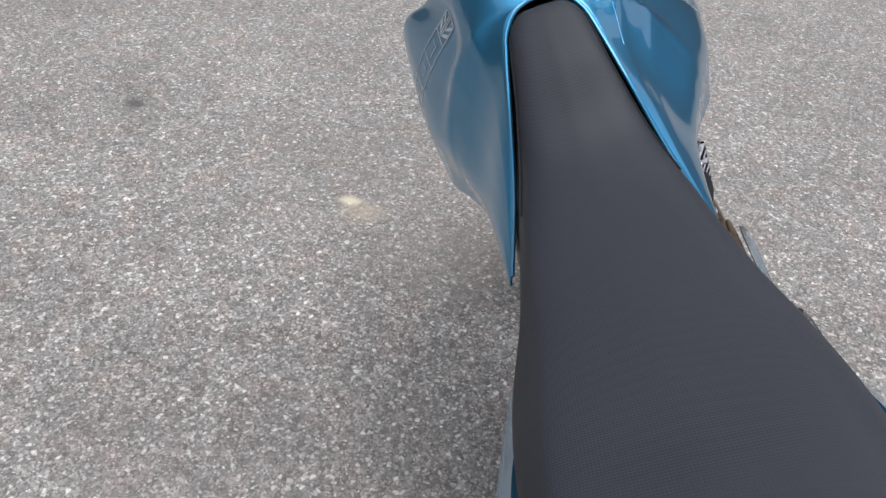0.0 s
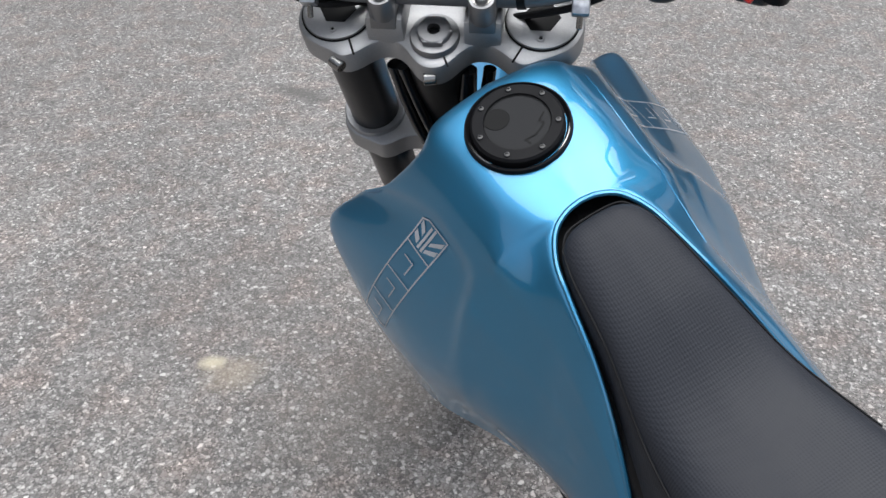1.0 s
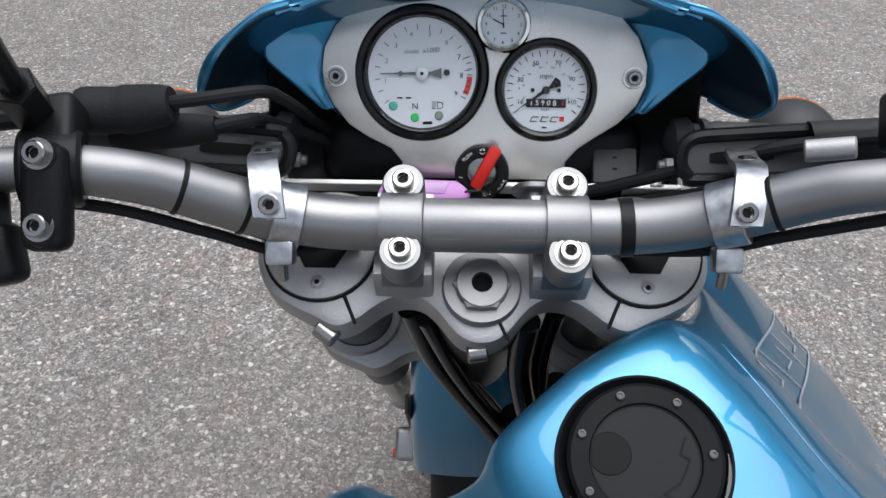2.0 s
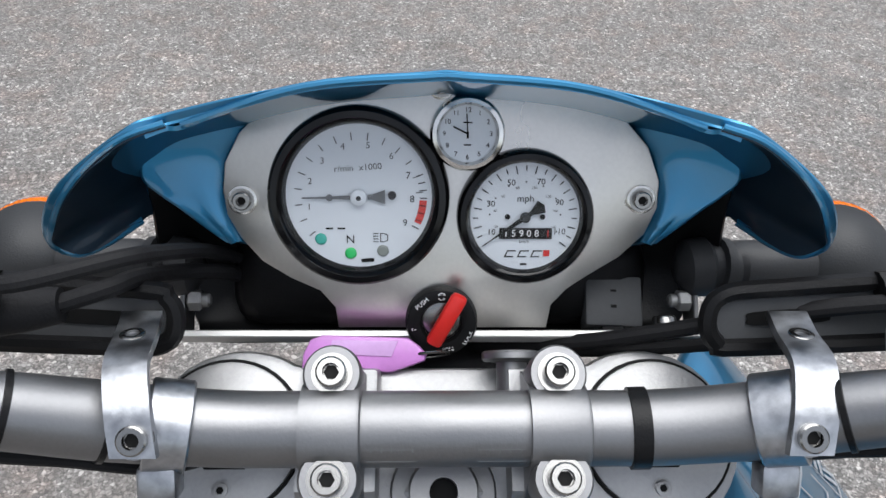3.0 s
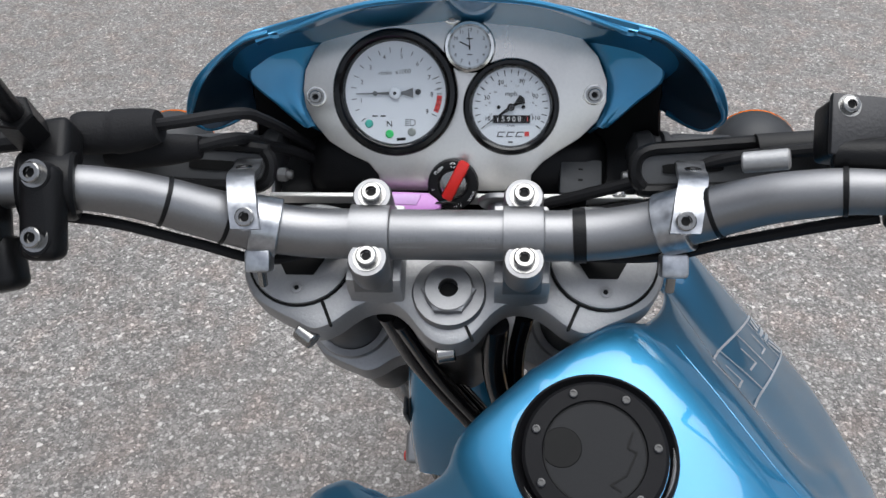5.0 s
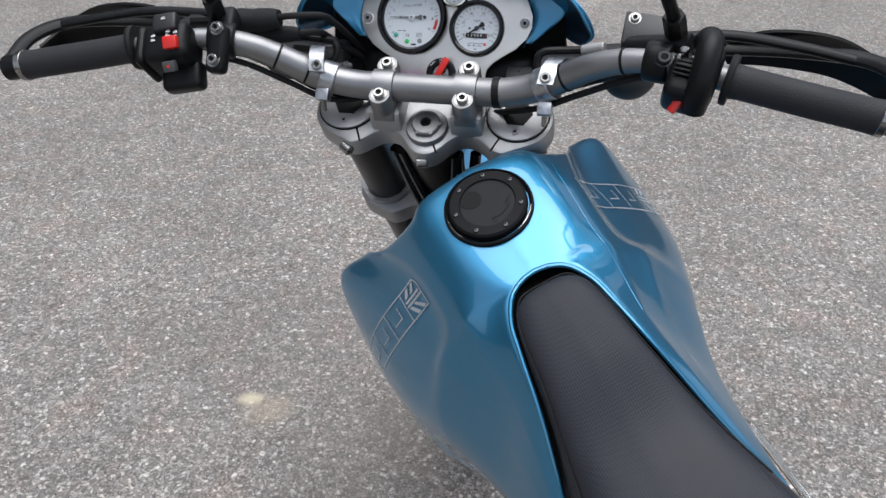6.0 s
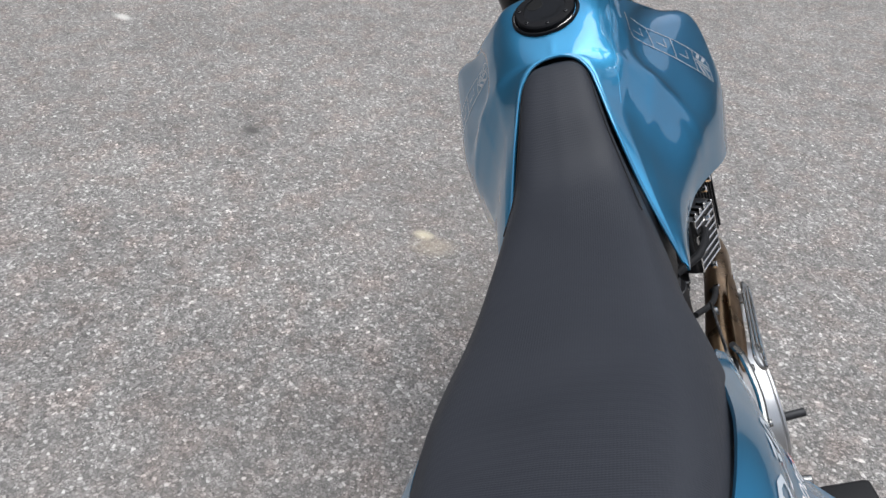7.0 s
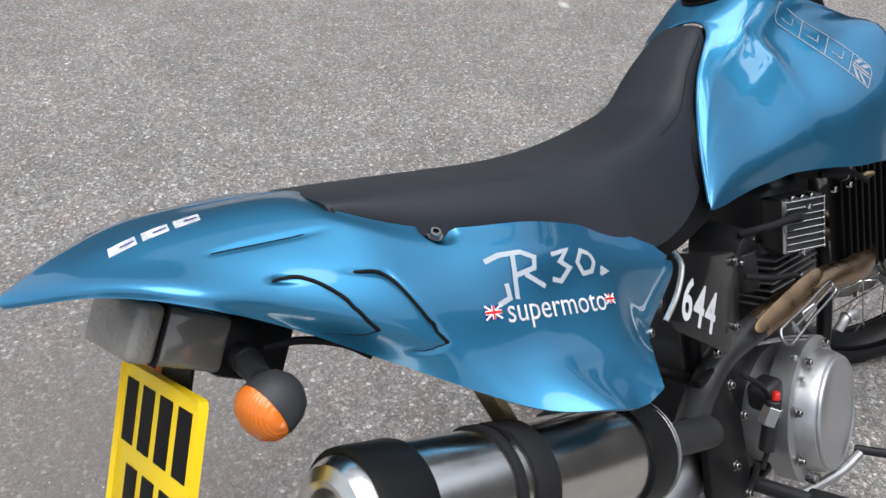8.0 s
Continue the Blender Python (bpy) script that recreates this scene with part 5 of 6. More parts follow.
# mirror stems, each with its head
for sx, bx, by, bz in ((-1, -.222, .046, .118), (1, .252, .044, .118)):
    pth = [(bx, by, bz), (bx - sx * .015, by - .009, bz + .05), (bx - sx * .030, by - .018, bz + .098), (bx - sx * .026, by - .020, bz + .116), (bx + sx * .008, by - .019, bz + .128), (bx + sx * .11, by - .014, bz + .15)]
    mir = part("mirror", tube(spline(pth, 6), .0062, 14, BARS), BLACK, bike, "black mirror on a bent stem")
    part("stem_nut", rod((bx, by, bz - .012), (bx - sx * .0066, by - .004, bz + .022), .0105, BARS, 6), BLACK, mir)
    part("mirror_head", lathe([(0, -.006), (.03, -.006), (.046, -.003), (.05, .002), (.047, .008), (0, .016)], BARS @ pose(bx + sx * .155, by - .010, bz + .165, 65, 0, 0), 36), BLACK, mir)

# front indicators on short stalks
for sx in (-1, 1):
    stalk = part("front_indicator", tube([(.119 * sx, .108, -.016), (.124 * sx, .108, -.016), (.134 * sx, .109, -.016), (.1345 * sx, .109, -.016), (.139 * sx, .109, -.017), (.1395 * sx, .109, -.017), (.144 * sx, .109, -.018), (.1445 * sx, .109, -.018), (.149 * sx, .110, -.019), (.152 * sx, .110, -.019), (.19 * sx, .113, -.024)], [.006, .0145, .0155, .012, .012, .0155, .0155, .012, .012, .0135, .0125], 20, BARS), SHELL, bike, "front indicator with an amber lens and black shell")
    hm = BARS @ frame_from((.2125 * sx, .121, -.040), (0, 0, 1), (.25 * sx, .70, -.66))
    part("shell", lathe([(0, -.034), (.012, -.033), (.022, -.027), (.029, -.016), (.0315, -.004), (.031, .004)], hm, 32), SHELL, stalk)
    part("lens", lathe([(.0305, .004), (.031, .008), (.028, .018), (.02, .026), (.008, .030), (0, .031)], hm, 32), AMBER, stalk, "amber lens")

# ---- front wheel and mudguard ----
FW = BARS @ pose(0, .126, -.883, 0, 90, 0)


def wheel(m, name, rad, sec, rimw, spokes, label):
    prof = [(math.cos(radians(a)), math.sin(radians(a))) for a in range(-115, 116, 10)]
    ty = bmesh.new()
    rings_ = []
    n = 96
    for j in range(n):
        t = 2 * math.pi * j / n
        rings_.append([ty.verts.new(m @ Vector(((rad - sec + sec * .92 * c) * math.cos(t), (rad - sec + sec * .92 * c) * math.sin(t), sec * s))) for c, s in prof])
    for j in range(n):
        a, c = rings_[j], rings_[(j + 1) % n]
        for k in range(len(prof) - 1):
            ty.faces.new((a[k], a[k + 1], c[k + 1], c[k]))
    w = part(name, ty, RUBBER, bike, label)
    rr = rad - sec * 1.45
    part("rim", lathe([(rr + .012, -rimw), (rr + .014, -rimw * .94), (rr - .004, -rimw * .82), (rr - .014, -rimw * .4), (rr - .014, rimw * .4), (rr - .004, rimw * .82), (rr + .014, rimw * .94), (rr + .012, rimw)], m, 72), BLACK, w)
    part("hub", lathe([(.012, -.06), (.03, -.058), (.034, -.04), (.022, -.03), (.022, .03), (.034, .04), (.03, .058), (.012, .06)], m, 32), CAST, w)
    for k in range(spokes):
        a = 2 * math.pi * k / spokes
        s = 1 if k % 2 else -1
        o = a + (.5 if k % 4 < 2 else -.5)
        part("spoke", rod((.032 * math.cos(o), .032 * math.sin(o), .036 * s), ((rr - .012) * math.cos(a), (rr - .012) * math.sin(a), .006 * s), .0019, m, 6, soft=.0002), BRIGHT, w)
    for k in range(24):
        a0 = 2 * math.pi * k / 24
        g = [((rad - sec + (sec * .92 + .0006) * math.cos(q)) * math.cos(a0 + .05 * u), (rad - sec + (sec * .92 + .0006) * math.cos(q)) * math.sin(a0 + .05 * u), (sec + .0006) * math.sin(q)) for u, q in ((0, radians(12)), (.6, radians(28)), (1.4, radians(44)), (2.2, radians(58)))]
        part("tread_groove", tube(spline(g, 3), .0017, 5, m), INK, w)
    return w


fw = wheel(FW, "front_wheel", .297, .048, .040, 36, "spoked front wheel with a road tyre")
part("brake_disc", lathe([(.085, -.066), (.15, -.066), (.15, -.070), (.085, -.070), (.085, -.066)], FW, 64), STEEL, fw)
part("brake_carrier", lathe([(.03, -.052), (.088, -.064), (.088, -.069), (.03, -.058)], FW, 12), DARKMETAL, fw)
cal = part("brake_caliper", block(.06, .05, .10, BARS @ pose(-.075, .015, -.80, 8, 0, 0), .008, 3), CAST, bike, "front brake caliper")
part("caliper_bolt", rod((-.11, .0, -.79), (-.102, .0, -.79), .008, BARS, 12), RED, cal)
fen = net([[(-.05, .30, -.43), (-.03, .31, -.40), (0, .312, -.395), (.03, .31, -.40), (.05, .30, -.43)],
           [(-.058, .16, -.36), (-.04, .16, -.325), (0, .16, -.312), (.04, .16, -.325), (.058, .16, -.36)],
           [(-.06, .05, -.33), (-.045, .05, -.29), (0, .05, -.275), (.045, .05, -.29), (.06, .05, -.33)],
           [(-.062, -.02, -.40), (-.05, -.02, -.36), (0, -.02, -.345), (.05, -.02, -.36), (.062, -.02, -.40)],
           [(-.064, -.05, -.52), (-.05, -.06, -.48), (0, -.065, -.465), (.05, -.06, -.48), (.064, -.05, -.52)]], 6, 6)
part("front_mudguard", sheet(fen, BARS, thick=.003), BLUE, bike, "blue metallic front mudguard under the yoke")
part("reflector_bracket", block(.004, .02, .09, BARS @ pose(-.064, -.005, -.40), .001, 1), GREYBOX, bike)

# ---- engine and frame ----
part("frame_spine", tube(spline([(0, -.02, .92), (0, -.15, .88), (0, -.32, .78), (0, -.45, .62)], 6), .034, 18), BLACK, bike, "black frame spine tube")
for sx in (-1, 1):
    part("frame_tube", tube(spline([(.02 * sx, .03, .86), (.05 * sx, .06, .66), (.07 * sx, .07, .45), (.08 * sx, .0, .27), (.09 * sx, -.2, .22), (.1 * sx, -.42, .26), (.1 * sx, -.45, .45), (.1 * sx, -.45, .66)], 6), .014, 12), BLACK, bike, "black frame tube")
    part("subframe_tube", tube(spline([(.1 * sx, -.44, .64), (.105 * sx, -.60, .70), (.1 * sx, -.85, .80), (.07 * sx, -1.02, .86)], 6), .0105, 12), BLACK, bike, "black subframe tube")
    part("subframe_tube", tube(spline([(.1 * sx, -.46, .50), (.11 * sx, -.60, .60), (.115 * sx, -.76, .70), (.1 * sx, -.88, .79)], 6), .0095, 12), BLACK, bike, "black subframe tube")
case = part("crankcase", block(.20, .30, .26, pose(.0, -.22, .36), .035, 4), DARKMETAL, bike, "dark grey engine crankcase")
part("cylinder", block(.13, .14, .15, pose(.03, -.135, .53, -8, 0, 0), .02, 3), DARKMETAL, bike, "dark engine cylinder")
head = part("cylinder_head", block(.15, .15, .10, pose(.03, -.12, .645, -8, 0, 0), .02, 3), DARKMETAL, bike, "dark finned cylinder head")
for k in range(7):
    part("cooling_fin", block(.165 - .004 * k, .165, .0035, pose(.035, -.135, .575 - .0135 * k, -8, 0, 0), .001, 1), ALU, head)
# slatted bright-edged head cover on the right
COV = frame_from((.150, -.180, .640), (.42, .90, -.12), (.90, -.42, .08))
cv = part("head_cover", block(.082, .088, .05, COV @ pose(0, 0, -.026), .006, 3), DARKMETAL, bike, "dark finned head cover with bright edges")
for k in range(8):
    part("cover_fin", block(.072, .003, .008, COV @ pose(-.001, -.039 + .0111 * k, .001), .0008, 1), BRIGHT, cv)
for x in (-.037, .035):
    part("cover_post", block(.003, .084, .008, COV @ pose(x, 0, .001), .0008, 1), BRIGHT, cv)
for k in range(3):
    part("cover_bolt", rod((-.02 + .018 * k, .042, -.012), (-.02 + .018 * k, .042, .002), .005, COV, 12), CHROME, cv)
# radiator with upright fins
RAD = frame_from((.165, .045, .575), (.35, .93, -.05), (.93, -.35, .05))
rad = part("radiator", block(.12, .19, .03, RAD @ pose(0, 0, -.02), .004, 2), BLACK, bike, "black radiator with upright guard bars")
for k in range(8):
    part("guard_bar", block(.0045, .185, .014, RAD @ pose(-.052 + .0148 * k, 0, -.001), .0012, 1), BLACK, rad)
part("radiator_hose", tube(spline([(.15, -.01, .67), (.14, -.06, .69), (.10, -.10, .70)], 6), .014, 14), RUBBER, bike, "black coolant hose")
part("hose_clip", ring(.0148, .002, along((.15, -.01, .67), (.14, -.06, .69))[0] @ pose(0, 0, .015), 24, 8), CHROME, bike)
part("bracket_hook", tube(spline([(.17, -.03, .668), (.185, -.02, .672), (.188, -.005, .668), (.178, .0, .66)], 5), .0035, 8), BRASS, bike)

# carburettor, leads and small pipes between head and frame
carb = part("carburettor", rod((.02, -.27, .64), (.10, -.27, .625), .032, I4, 28), DARKMETAL, bike, "dark carburettor with bright screws")
part("float_bowl", rod((.085, -.27, .622), (.092, -.27, .56), .026, I4, 24, .022), DARKMETAL, carb)
for a in range(4):
    screw("bowl_screw", frame_from((.101, -.27 + .024 * math.cos(a * 1.57 + .5), .625 + .024 * math.sin(a * 1.57 + .5)), (0, 1, 0), (.98, 0, -.15)), carb, .0035, .003, BRIGHT)
for pth, r, mat, lab in (([(.10, -.29, .66), (.135, -.26, .665), (.15, -.2, .66), (.14, -.16, .64)], .006, RUBBER, "black fuel hose"), ([(.115, -.31, .60), (.14, -.27, .585), (.15, -.22, .57), (.14, -.18, .53)], .0045, RUBBER, "black breather hose"),
                         ([(.14, -.09, .69), (.165, -.05, .685), (.185, -.02, .66)], .005, RUBBER, "black ignition lead"), ([(.13, -.33, .50), (.155, -.28, .49), (.17, -.24, .475)], .0045, CHROME, "bright oil pipe"),
                         ([(.155, -.42, .50), (.165, -.38, .46), (.17, -.36, .40), (.165, -.40, .33)], .004, RUBBER, "black switch lead")):
    part("engine_pipe", tube(spline(pth, 6), r, 10), mat, bike, lab)
for x, y, z in ((.152, -.175, .668), (.158, -.095, .668), (.168, -.06, .665), (.15, -.20, .60), (.148, -.21, .565), (.172, -.30, .47), (.178, -.29, .43), (.18, -.08, .48)):
    part("engine_bolt", rod((x, y, z), (x + .009, y - .001, z + .001), .005, I4, 6), BRIGHT, bike)

# round clutch cover and its rim on the right
CC = frame_from((.184, -.228, .340), (0, 1, 0), (.99, .10, .04))
cc = part("clutch_cover", lathe([(0, .024), (.05, .024), (.085, .022), (.094, .016), (.098, .004), (.1, -.10)], CC, 56), COVER, bike, "grey cast engine side cover")
part("cover_rib", ring(.088, .004, CC @ pose(0, 0, .0195), 56, 10), COVER, cc)
for k in range(8):
    a = 2 * math.pi * k / 8 + .3
    screw("cover_bolt", CC @ pose(.108 * math.cos(a), .108 * math.sin(a), -.006), cc, .006, .008, CHROME)
part("cover_skirt", lathe([(.1, -.05), (.118, -.05), (.12, -.014), (.112, -.010), (.099, -.010)], CC, 56), COVER, cc)
part("water_pump", block(.04, .05, .045, pose(.145, -.335, .42, 0, 0, -6), .012, 4), DARKMETAL, bike, "dark cast pump housing")
part("breather_elbow", tube(spline([(.185, -.16, .452), (.192, -.145, .468), (.196, -.12, .466), (.19, -.10, .45)], 5), .0075, 12), CAST, bike, "grey breather elbow")
part("hose_clamp", ring(.009, .002, along((.192, -.145, .468), (.196, -.12, .466))[0], 20, 6), CHROME, bike)

# exhaust: header, heat shield, silencer
part("exhaust_header", tube(spline([(.05, .02, .58), (.09, .075, .535), (.145, .05, .50), (.165, -.03, .505), (.160, -.14, .53), (.145, -.28, .535), (.138, -.34, .532)], 7), .0215, 20), BRONZE, bike, "heat tinted exhaust pipe")
part("exhaust_mid_pipe", tube(spline([(.138, -.34, .532), (.128, -.42, .525), (.135, -.50, .50), (.165, -.58, .503)], 7), .021, 20), DARKMETAL, bike, "dark exhaust pipe behind the side plate")
HS0, HS1 = Vector((.158, -.365, .543)), Vector((.184, -.205, .560))
HS = frame_from((HS0 + HS1) / 2, HS1 - HS0, (.86, -.1, .5))
hs = part("heat_shield", plate([(p.x, p.y) for p in spline([(-.085, -.008, 0), (-.085, .009, 0), (.0, .015, 0), (.085, .014, 0), (.092, -.004, 0), (.0, -.014, 0)], 4, True)], .003, HS @ pose(0, .006, .0), .001), BRONZE, bike, "tinted steel heat shield")
CL = HS @ pose(.012, -.022, .008, 0, 0, 4)
eye = [(p.x, p.y) for p in spline([(-.078, 0, 0), (-.072, .011, 0), (-.058, .013, 0), (.0, .010, 0), (.075, .009, 0), (.08, 0, 0), (.075, -.009, 0), (.0, -.010, 0), (-.058, -.013, 0), (-.072, -.011, 0)], 4, True)]
clip = part("slotted_clip", tube([(x, y, 0) for x, y in eye], .0026, 8, CL, True), CHROME, hs, "bright slotted clip")
part("clip_bridge", block(.006, .02, .003, CL @ pose(-.040, 0, 0), .001, 1), CHROME, clip)
part("clip_rod", rod((-.038, 0, 0), (.076, 0, 0), .0024, CL, 8), CHROME, clip)
part("clip_boss", lathe([(0, .003), (.004, .003), (.005, 0)], CL @ pose(-.047, 0, .001), 12), CHROME, clip)
S0, S1 = Vector((.179, -.575, .503)), Vector((.179, -1.052, .712))
SF, SL = along(S0, S1)
SL = .565
part("link_pipe", lathe([(.021, -.02), (.021, .10), (.028, .13), (.028, .15)], SF, 32), DARKMETAL, bike, "dark link pipe of the exhaust")
sil = part("silencer", lathe([(.026, .138), (.045, .140), (.0545, .147), (.055, .153), (.055, .555)], SF, 64), POLISHED, bike, "polished steel silencer")
part("front_band", lathe([(.0552, .155), (.0592, .155), (.0596, .159), (.0596, .196), (.0592, .200), (.0552, .200)], SF, 64), BLACK, sil, "black front band")
part("front_trim", ring(.058, .0022, SF @ pose(0, 0, .149), 56, 8), CHROME, sil)
for z, w in ((.370, .016), (.404, .005)):
    part("mid_strap", lathe([(.0552, z - w), (.0582, z - w), (.0588, z - w + .002), (.0588, z + w - .002), (.0582, z + w), (.0552, z + w)], SF, 64), RUBBER, sil, "black strap")
part("end_band", lathe([(.055, .502), (.0592, .502), (.0600, .506), (.0600, .552), (.0592, .556), (.054, .556)], SF, 64), BLACK, sil, "black end band")
part("end_cap", lathe([(.0535, .556), (.0525, .562), (.047, .570), (.036, .574), (.030, .572), (.027, .56), (.026, .53), (.0, .53)], SF, 64), POLISHED, sil, "steel end cap with the outlet")
part("silencer_bracket", block(.03, .012, .06, pose(.145, -.872, .700, 20, 0, 0), .003, 2), BRASS, sil)
b = bmesh.new()
BM = SF @ pose(0, 0, .452)
for k in range(3):
    for ln in (([(-.008, .006), (.008, .006)], [(-.008, .006), (-.008, -.006)], [(-.008, -.006), (.008, -.006)])):
        for (u0, v0), (u1, v1) in zip(ln, ln[1:]):
            a0, a1 = radians(-20) + v0 / .0556, radians(-20) + v1 / .0556
            z0, z1 = (k - 1) * .021 + u0, (k - 1) * .021 + u1
            tube([(.0554 * math.cos(a0), .0554 * math.sin(a0), z0), (.0554 * math.cos(a1), .0554 * math.sin(a1), z1)], .0008, 5, BM, bm=b)
part("maker_outline", b, SILVER, sil, "outlined blocks of the maker's sign")

# plate with the number, bolted to the frame
NP = frame_from((.145, -.463, .644), (.0, .91, -.41), (.987, .06, .134))
npl = [(p[0], p[1]) for p in [(-.104, .050), (.066, .062), (.084, .052), (.084, -.052), (.050, -.082), (-.088, -.045), (-.112, -.02), (-.112, .036)]]
side_pl = part("side_plate", plate(npl[::-1], .003, NP @ pose(0, 0, -.003), .0008), GLOSS, bike, "black side plate with the number 644")
part("number", words("644", .080, NP @ pose(-.028, -.018, .0006, 0, 0, -17) @ Matrix.Diagonal((.68, 1, 1, 1)), .0002, bold=.0013, spread=1.12), GREYPAINT, side_pl, "white number 644", recalc=False)
for x, y in ((.074, .047), (.074, -.045)):
    screw("plate_bolt", NP @ pose(x, y, .0004), side_pl, .0055, .004, CHROME)
part("edge_trim", tube(spline([(.143, -.532, .735), (.152, -.532, .715), (.160, -.562, .69), (.160, -.592, .668)], 5), .004, 8), CHROME, tail)

# foot rest bracket, brake pedal, red-capped reservoir
fb = part("footrest_bracket", plate([(-.045, .16), (.012, .16), (.045, .06), (.05, -.04), (.02, -.1), (-.03, -.1), (-.06, -.02), (-.05, .07)][::-1], .012, frame_from((.138, -.46, .37), (0, 1, 0), (1, 0, .05)), .004), BLACK, bike, "black footrest bracket")
peg = part("footrest", block(.088, .05, .024, pose(.268, -.392, .292, 0, 3, 8), .008, 3), RUBBER, bike, "black rubber footrest")
part("footrest_pivot", rod((.15, -.40, .298), (.232, -.394, .295), .012, I4, 16), DARKMETAL, peg)
part("pivot_bolt", rod((.218, -.372, .318), (.232, -.372, .318), .008, I4, 12), CHROME, peg)
part("brake_pedal", tube(spline([(.15, -.42, .27), (.185, -.34, .25), (.21, -.25, .24), (.222, -.19, .246)], 6), .0075, 10), CAST, bike, "grey brake pedal arm")
part("pedal_tip", rod((.212, -.182, .247), (.262, -.175, .250), .0075, I4, 12), DARKMETAL, bike, "ribbed brake pedal tip")
mc = part("rear_master_cylinder", rod((.166, -.386, .356), (.174, -.367, .434), .012, I4, 20), DARKMETAL, bike, "rear brake cylinder with a red cap")
part("red_cap", lathe([(0, .012), (.004, .012), (.0058, .009), (.0058, 0)], along((.175, -.364, .434), (.177, -.36, .454))[0], 18), RED, mc)
part("union", rod((.168, -.382, .399), (.174, -.369, .424), .0145, I4, 6), CHROME, mc)
part("brake_hose", tube(spline([(.16, -.40, .34), (.15, -.43, .30), (.13, -.52, .32), (.11, -.64, .37)], 6), .005, 8), RUBBER, bike, "black brake hose")
for k in range(5):
    screw("frame_bolt", frame_from((.150 + .004 * k, -.47 + .02 * (k % 3), .56 - .06 * k), (0, 1, 0), (1, 0, .1)), fb, .0055, .006, CHROME)
sw_arm = part("swingarm", bm := tube(spline([(.1, -.46, .37), (.115, -.7, .345), (.11, -.98, .32)], 5), .028, 16, squash=1.3), ALU, bike, "aluminium swingarm")
part("swingarm_side", tube(spline([(-.1, -.46, .37), (-.115, -.7, .345), (-.11, -.98, .32)], 5), .028, 16, squash=1.3), ALU, sw_arm)
rw = wheel(pose(0, -1.0, .322, 0, 90, 0), "rear_wheel", .31, .075, .06, 36, "spoked rear wheel with a wide road tyre")
# left engine cover, foot rest and side stand
LC = frame_from((-.128, -.215, .40), (0, 1, 0), (-1, 0, .05))
lc = part("generator_cover", lathe([(0, .016), (.04, .016), (.06, .010), (.066, -.002), (.068, -.04)], LC, 48), CAST, bike, "grey cast generator cover")
for k in range(5):
    a = 2 * math.pi * k / 5 + .6
    screw("cover_bolt", LC @ pose(.07 * math.cos(a), .07 * math.sin(a), -.008), lc, .0065, .012, CHROME)
part("cover_ring", ring(.062, .005, LC @ pose(0, 0, .004), 48, 10), CHROME, lc)
lp = part("footrest", block(.085, .048, .02, pose(-.235, -.40, .29, 0, -3, -8), .007, 3), RUBBER, bike, "black rubber footrest")
part("footrest_pivot", rod((-.1, -.41, .298), (-.2, -.402, .293), .012, I4, 16), DARKMETAL, lp)
part("gear_lever", tube(spline([(-.13, -.40, .30), (-.16, -.32, .30), (-.175, -.24, .32), (-.21, -.235, .322)], 6), .007, 10), DARKMETAL, bike, "gear lever with a rubber tip")
under = BIKE @ Vector((-.19, -.52, .10))
foot = BIKE.inverted() @ Vector((under.x, under.y, .012))
part("side_stand", tube([(-.10, -.44, .25), tuple(Vector((-.10, -.44, .25)).lerp(foot, .5)), tuple(foot)], .0125, 14), DARKMETAL, bike, "dark steel side stand")

# ---- rear end: lamp, plate, indicators ----
TLM = frame_from((0, -1.112, .876), (1, 0, 0), (0, -.83, .56))
tl = part("tail_lamp", block(.104, .050, .060, TLM @ pose(0, 0, -.012), .006, 3), SMOKE, bike, "smoked tail lamp under the tail")
part("lamp_lens", block(.106, .051, .024, TLM @ pose(0, 0, .031), .007, 3), PALELENS, tl, "pale ribbed lens of the tail lamp")
part("lens_joint", block(.107, .052, .0016, TLM @ pose(0, 0, .0185), .0005, 1), INK, tl)
part("lamp_holder", block(.086, .056, .07, TLM @ pose(0, -.002, -.076), .006, 2), BLACK, tl)
screw("holder_screw", frame_from((.043, -1.068, .842), (0, 1, 0), (1, 0, 0)), tl, .004, .003, CHROME)
PLM = frame_from((0, -1.160, .757), (1, 0, 0), (0, -.9, .44))
pl = part("number_plate", block(.168, .168, .003, PLM, .006, 2), YELLOW, bike, "yellow number plate with unreadable black bars")
for row, y in ((4, .040), (3, -.038)):
    for k in range(row):
        part("plate_bar", plate([(-.013, -.03), (.013, -.03), (.013, .03), (-.013, .03)], .0006, PLM @ pose((k - (row - 1) / 2) * .038, y, .0016)), INK, pl)
part("plate_hanger", block(.06, .004, .12, frame_from((0, -1.124, .80), (1, 0, 0), (0, -.44, -.9)), .001, 1), BLACK, bike, "black plate hanger")
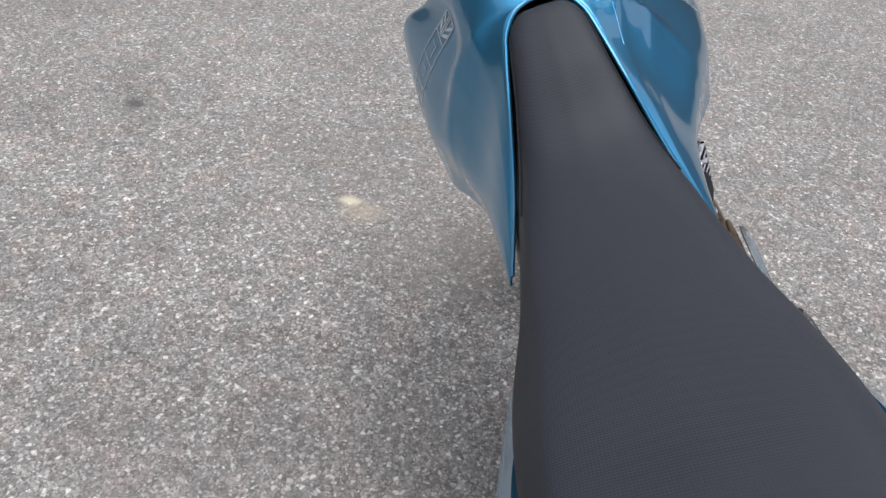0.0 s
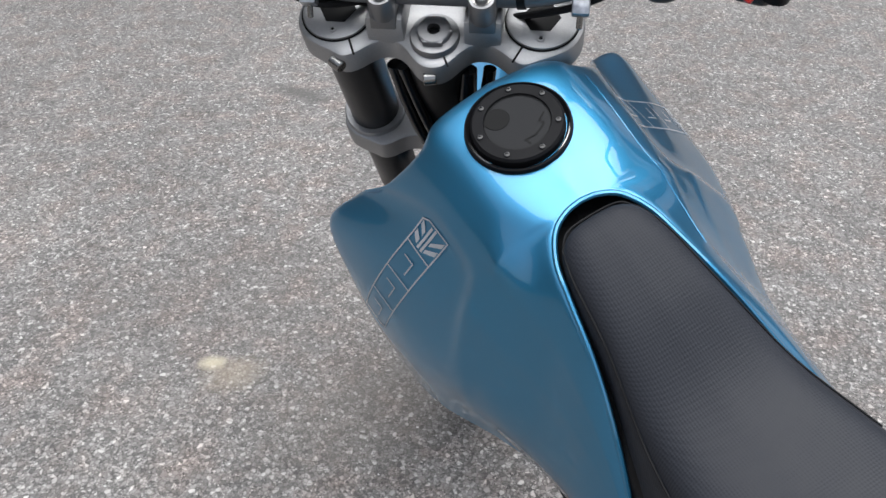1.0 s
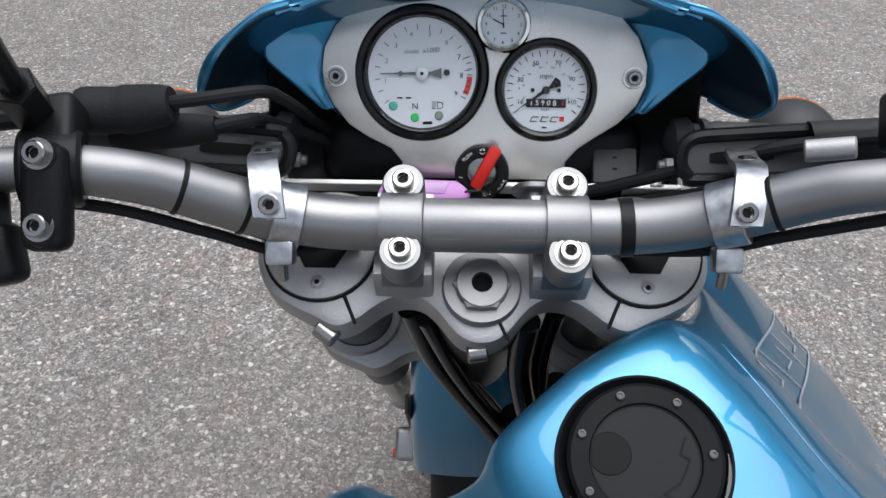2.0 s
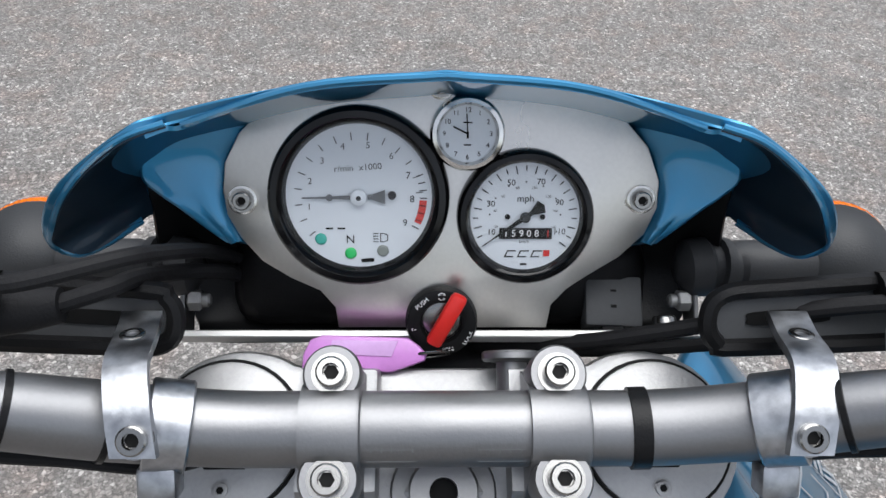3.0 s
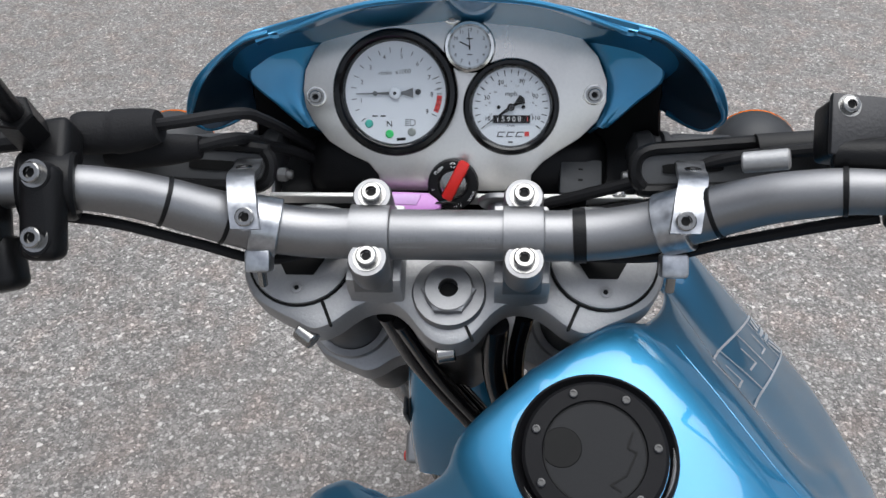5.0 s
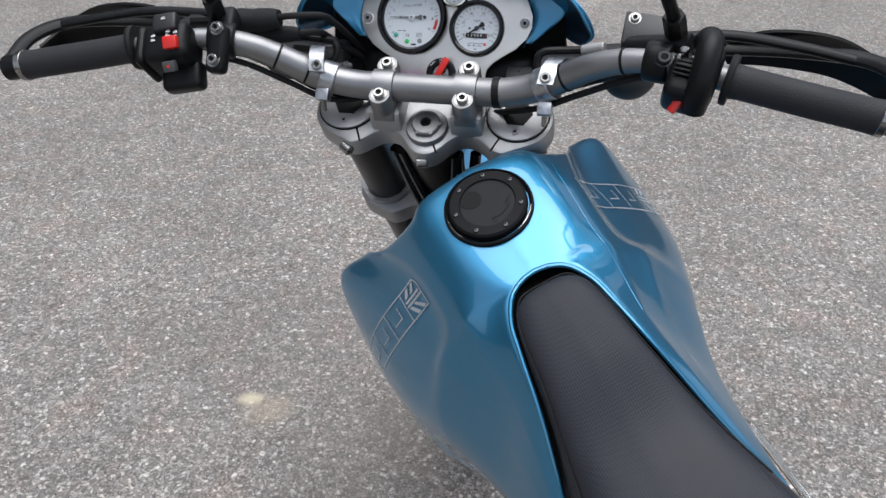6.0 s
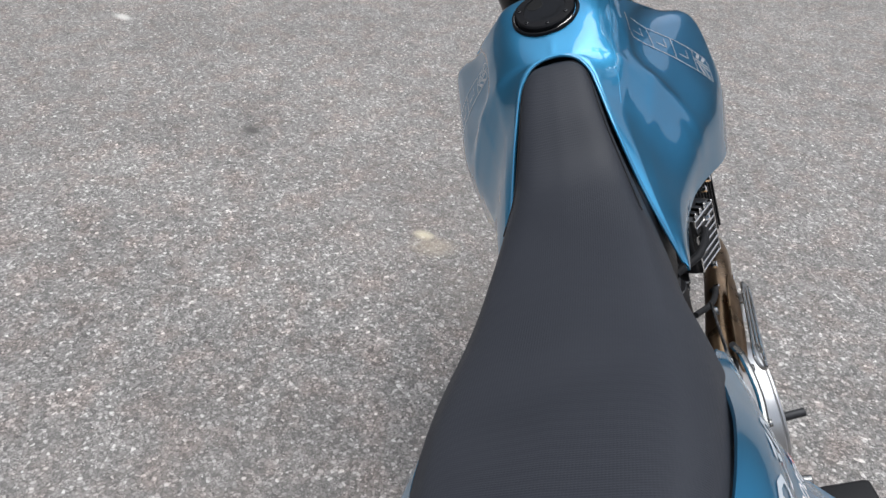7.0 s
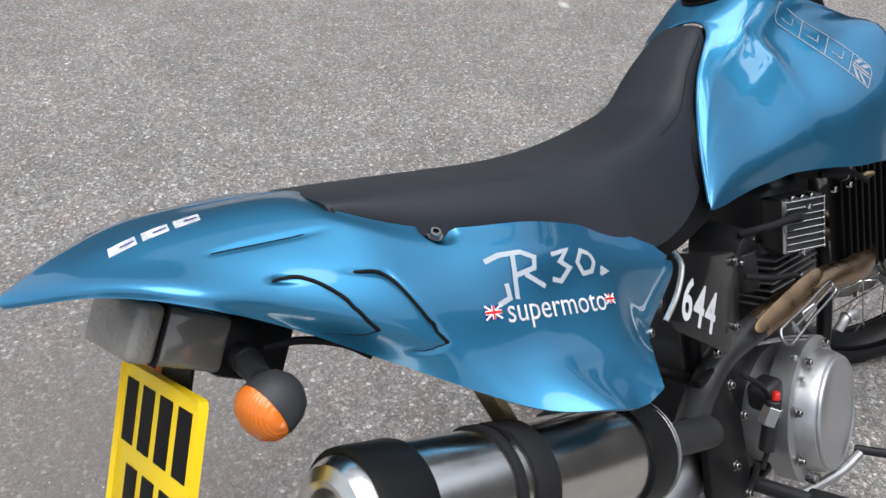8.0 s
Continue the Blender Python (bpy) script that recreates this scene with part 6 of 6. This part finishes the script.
for sx in (-1, 1):
    ri = part("rear_indicator", tube([(.040 * sx, -1.066, .836), (.058 * sx, -1.068, .834), (.0585 * sx, -1.068, .834), (.063 * sx, -1.069, .833), (.0635 * sx, -1.069, .833), (.068 * sx, -1.070, .832), (.09 * sx, -1.074, .829)], [.013, .013, .0105, .0105, .013, .0115, .0105], 18), SHELL, bike, "rear indicator with an amber lens and black shell")
    hm = frame_from((.116 * sx, -1.086, .816), (0, 0, 1), (.02 * sx, -.97, -.24))
    part("shell", lathe([(0, -.030), (.011, -.029), (.020, -.023), (.0255, -.013), (.0275, -.003), (.027, .004)], hm, 32), SHELL, ri)
    part("lens", lathe([(.0266, .004), (.027, .007), (.0245, .015), (.0175, .022), (.007, .0255), (0, .0262)], hm, 32), AMBER, ri, "amber lens")
part("indicator_lead", tube(spline([(.06, -1.05, .84), (.075, -1.02, .835), (.09, -.99, .82), (.1, -.97, .80)], 6), .004, 8), RUBBER, bike, "black indicator lead")

# ---- key in the ignition, with its fob ----
key = new("ignition_key")
key.matrix_world = BIKE
tagged(key, "ignition key with a red plastic head and a purple fob", "key")
part("key_head", block(.0072, .0265, .0052, im @ pose(.002, .0035, .013, 0, 0, -27) @ pose(0, 0, 0, 6, 0, 0), .002, 2), RED, key, "red plastic key head")
part("key_blade", rod((0, 0, .004), (.001, .0, .012), .003, im, 12), CHROME, key)
part("split_ring", ring(.0085, .0007, im @ pose(-.0048, -.0125, .0125, 62, 10, 0), 36, 6), CHROME, key)
FOB = BARS @ pose(-.0365, .0615, -.004, 12, 0, -3)
fob_edge = [(-.0286, -.0078), (-.0286, -.0015), (-.0255, .0055), (-.020, .0078), (.020, .0086), (.0255, .0050), (.0292, .0012), (.0285, -.0018), (.0135, -.0080), (-.021, -.0088)]
part("fob", plate(fob_edge[::-1], .0055, FOB @ pose(0, 0, -.0026), .0018), PURPLE, key, "purple translucent plastic fob")
part("fob_window", plate([(-.0175, -.0008), (.0128, -.0006), (.0155, .0068), (-.0150, .0058)], .0008, FOB @ pose(0, 0, .0028), .0002), PALEPURPLE, key)
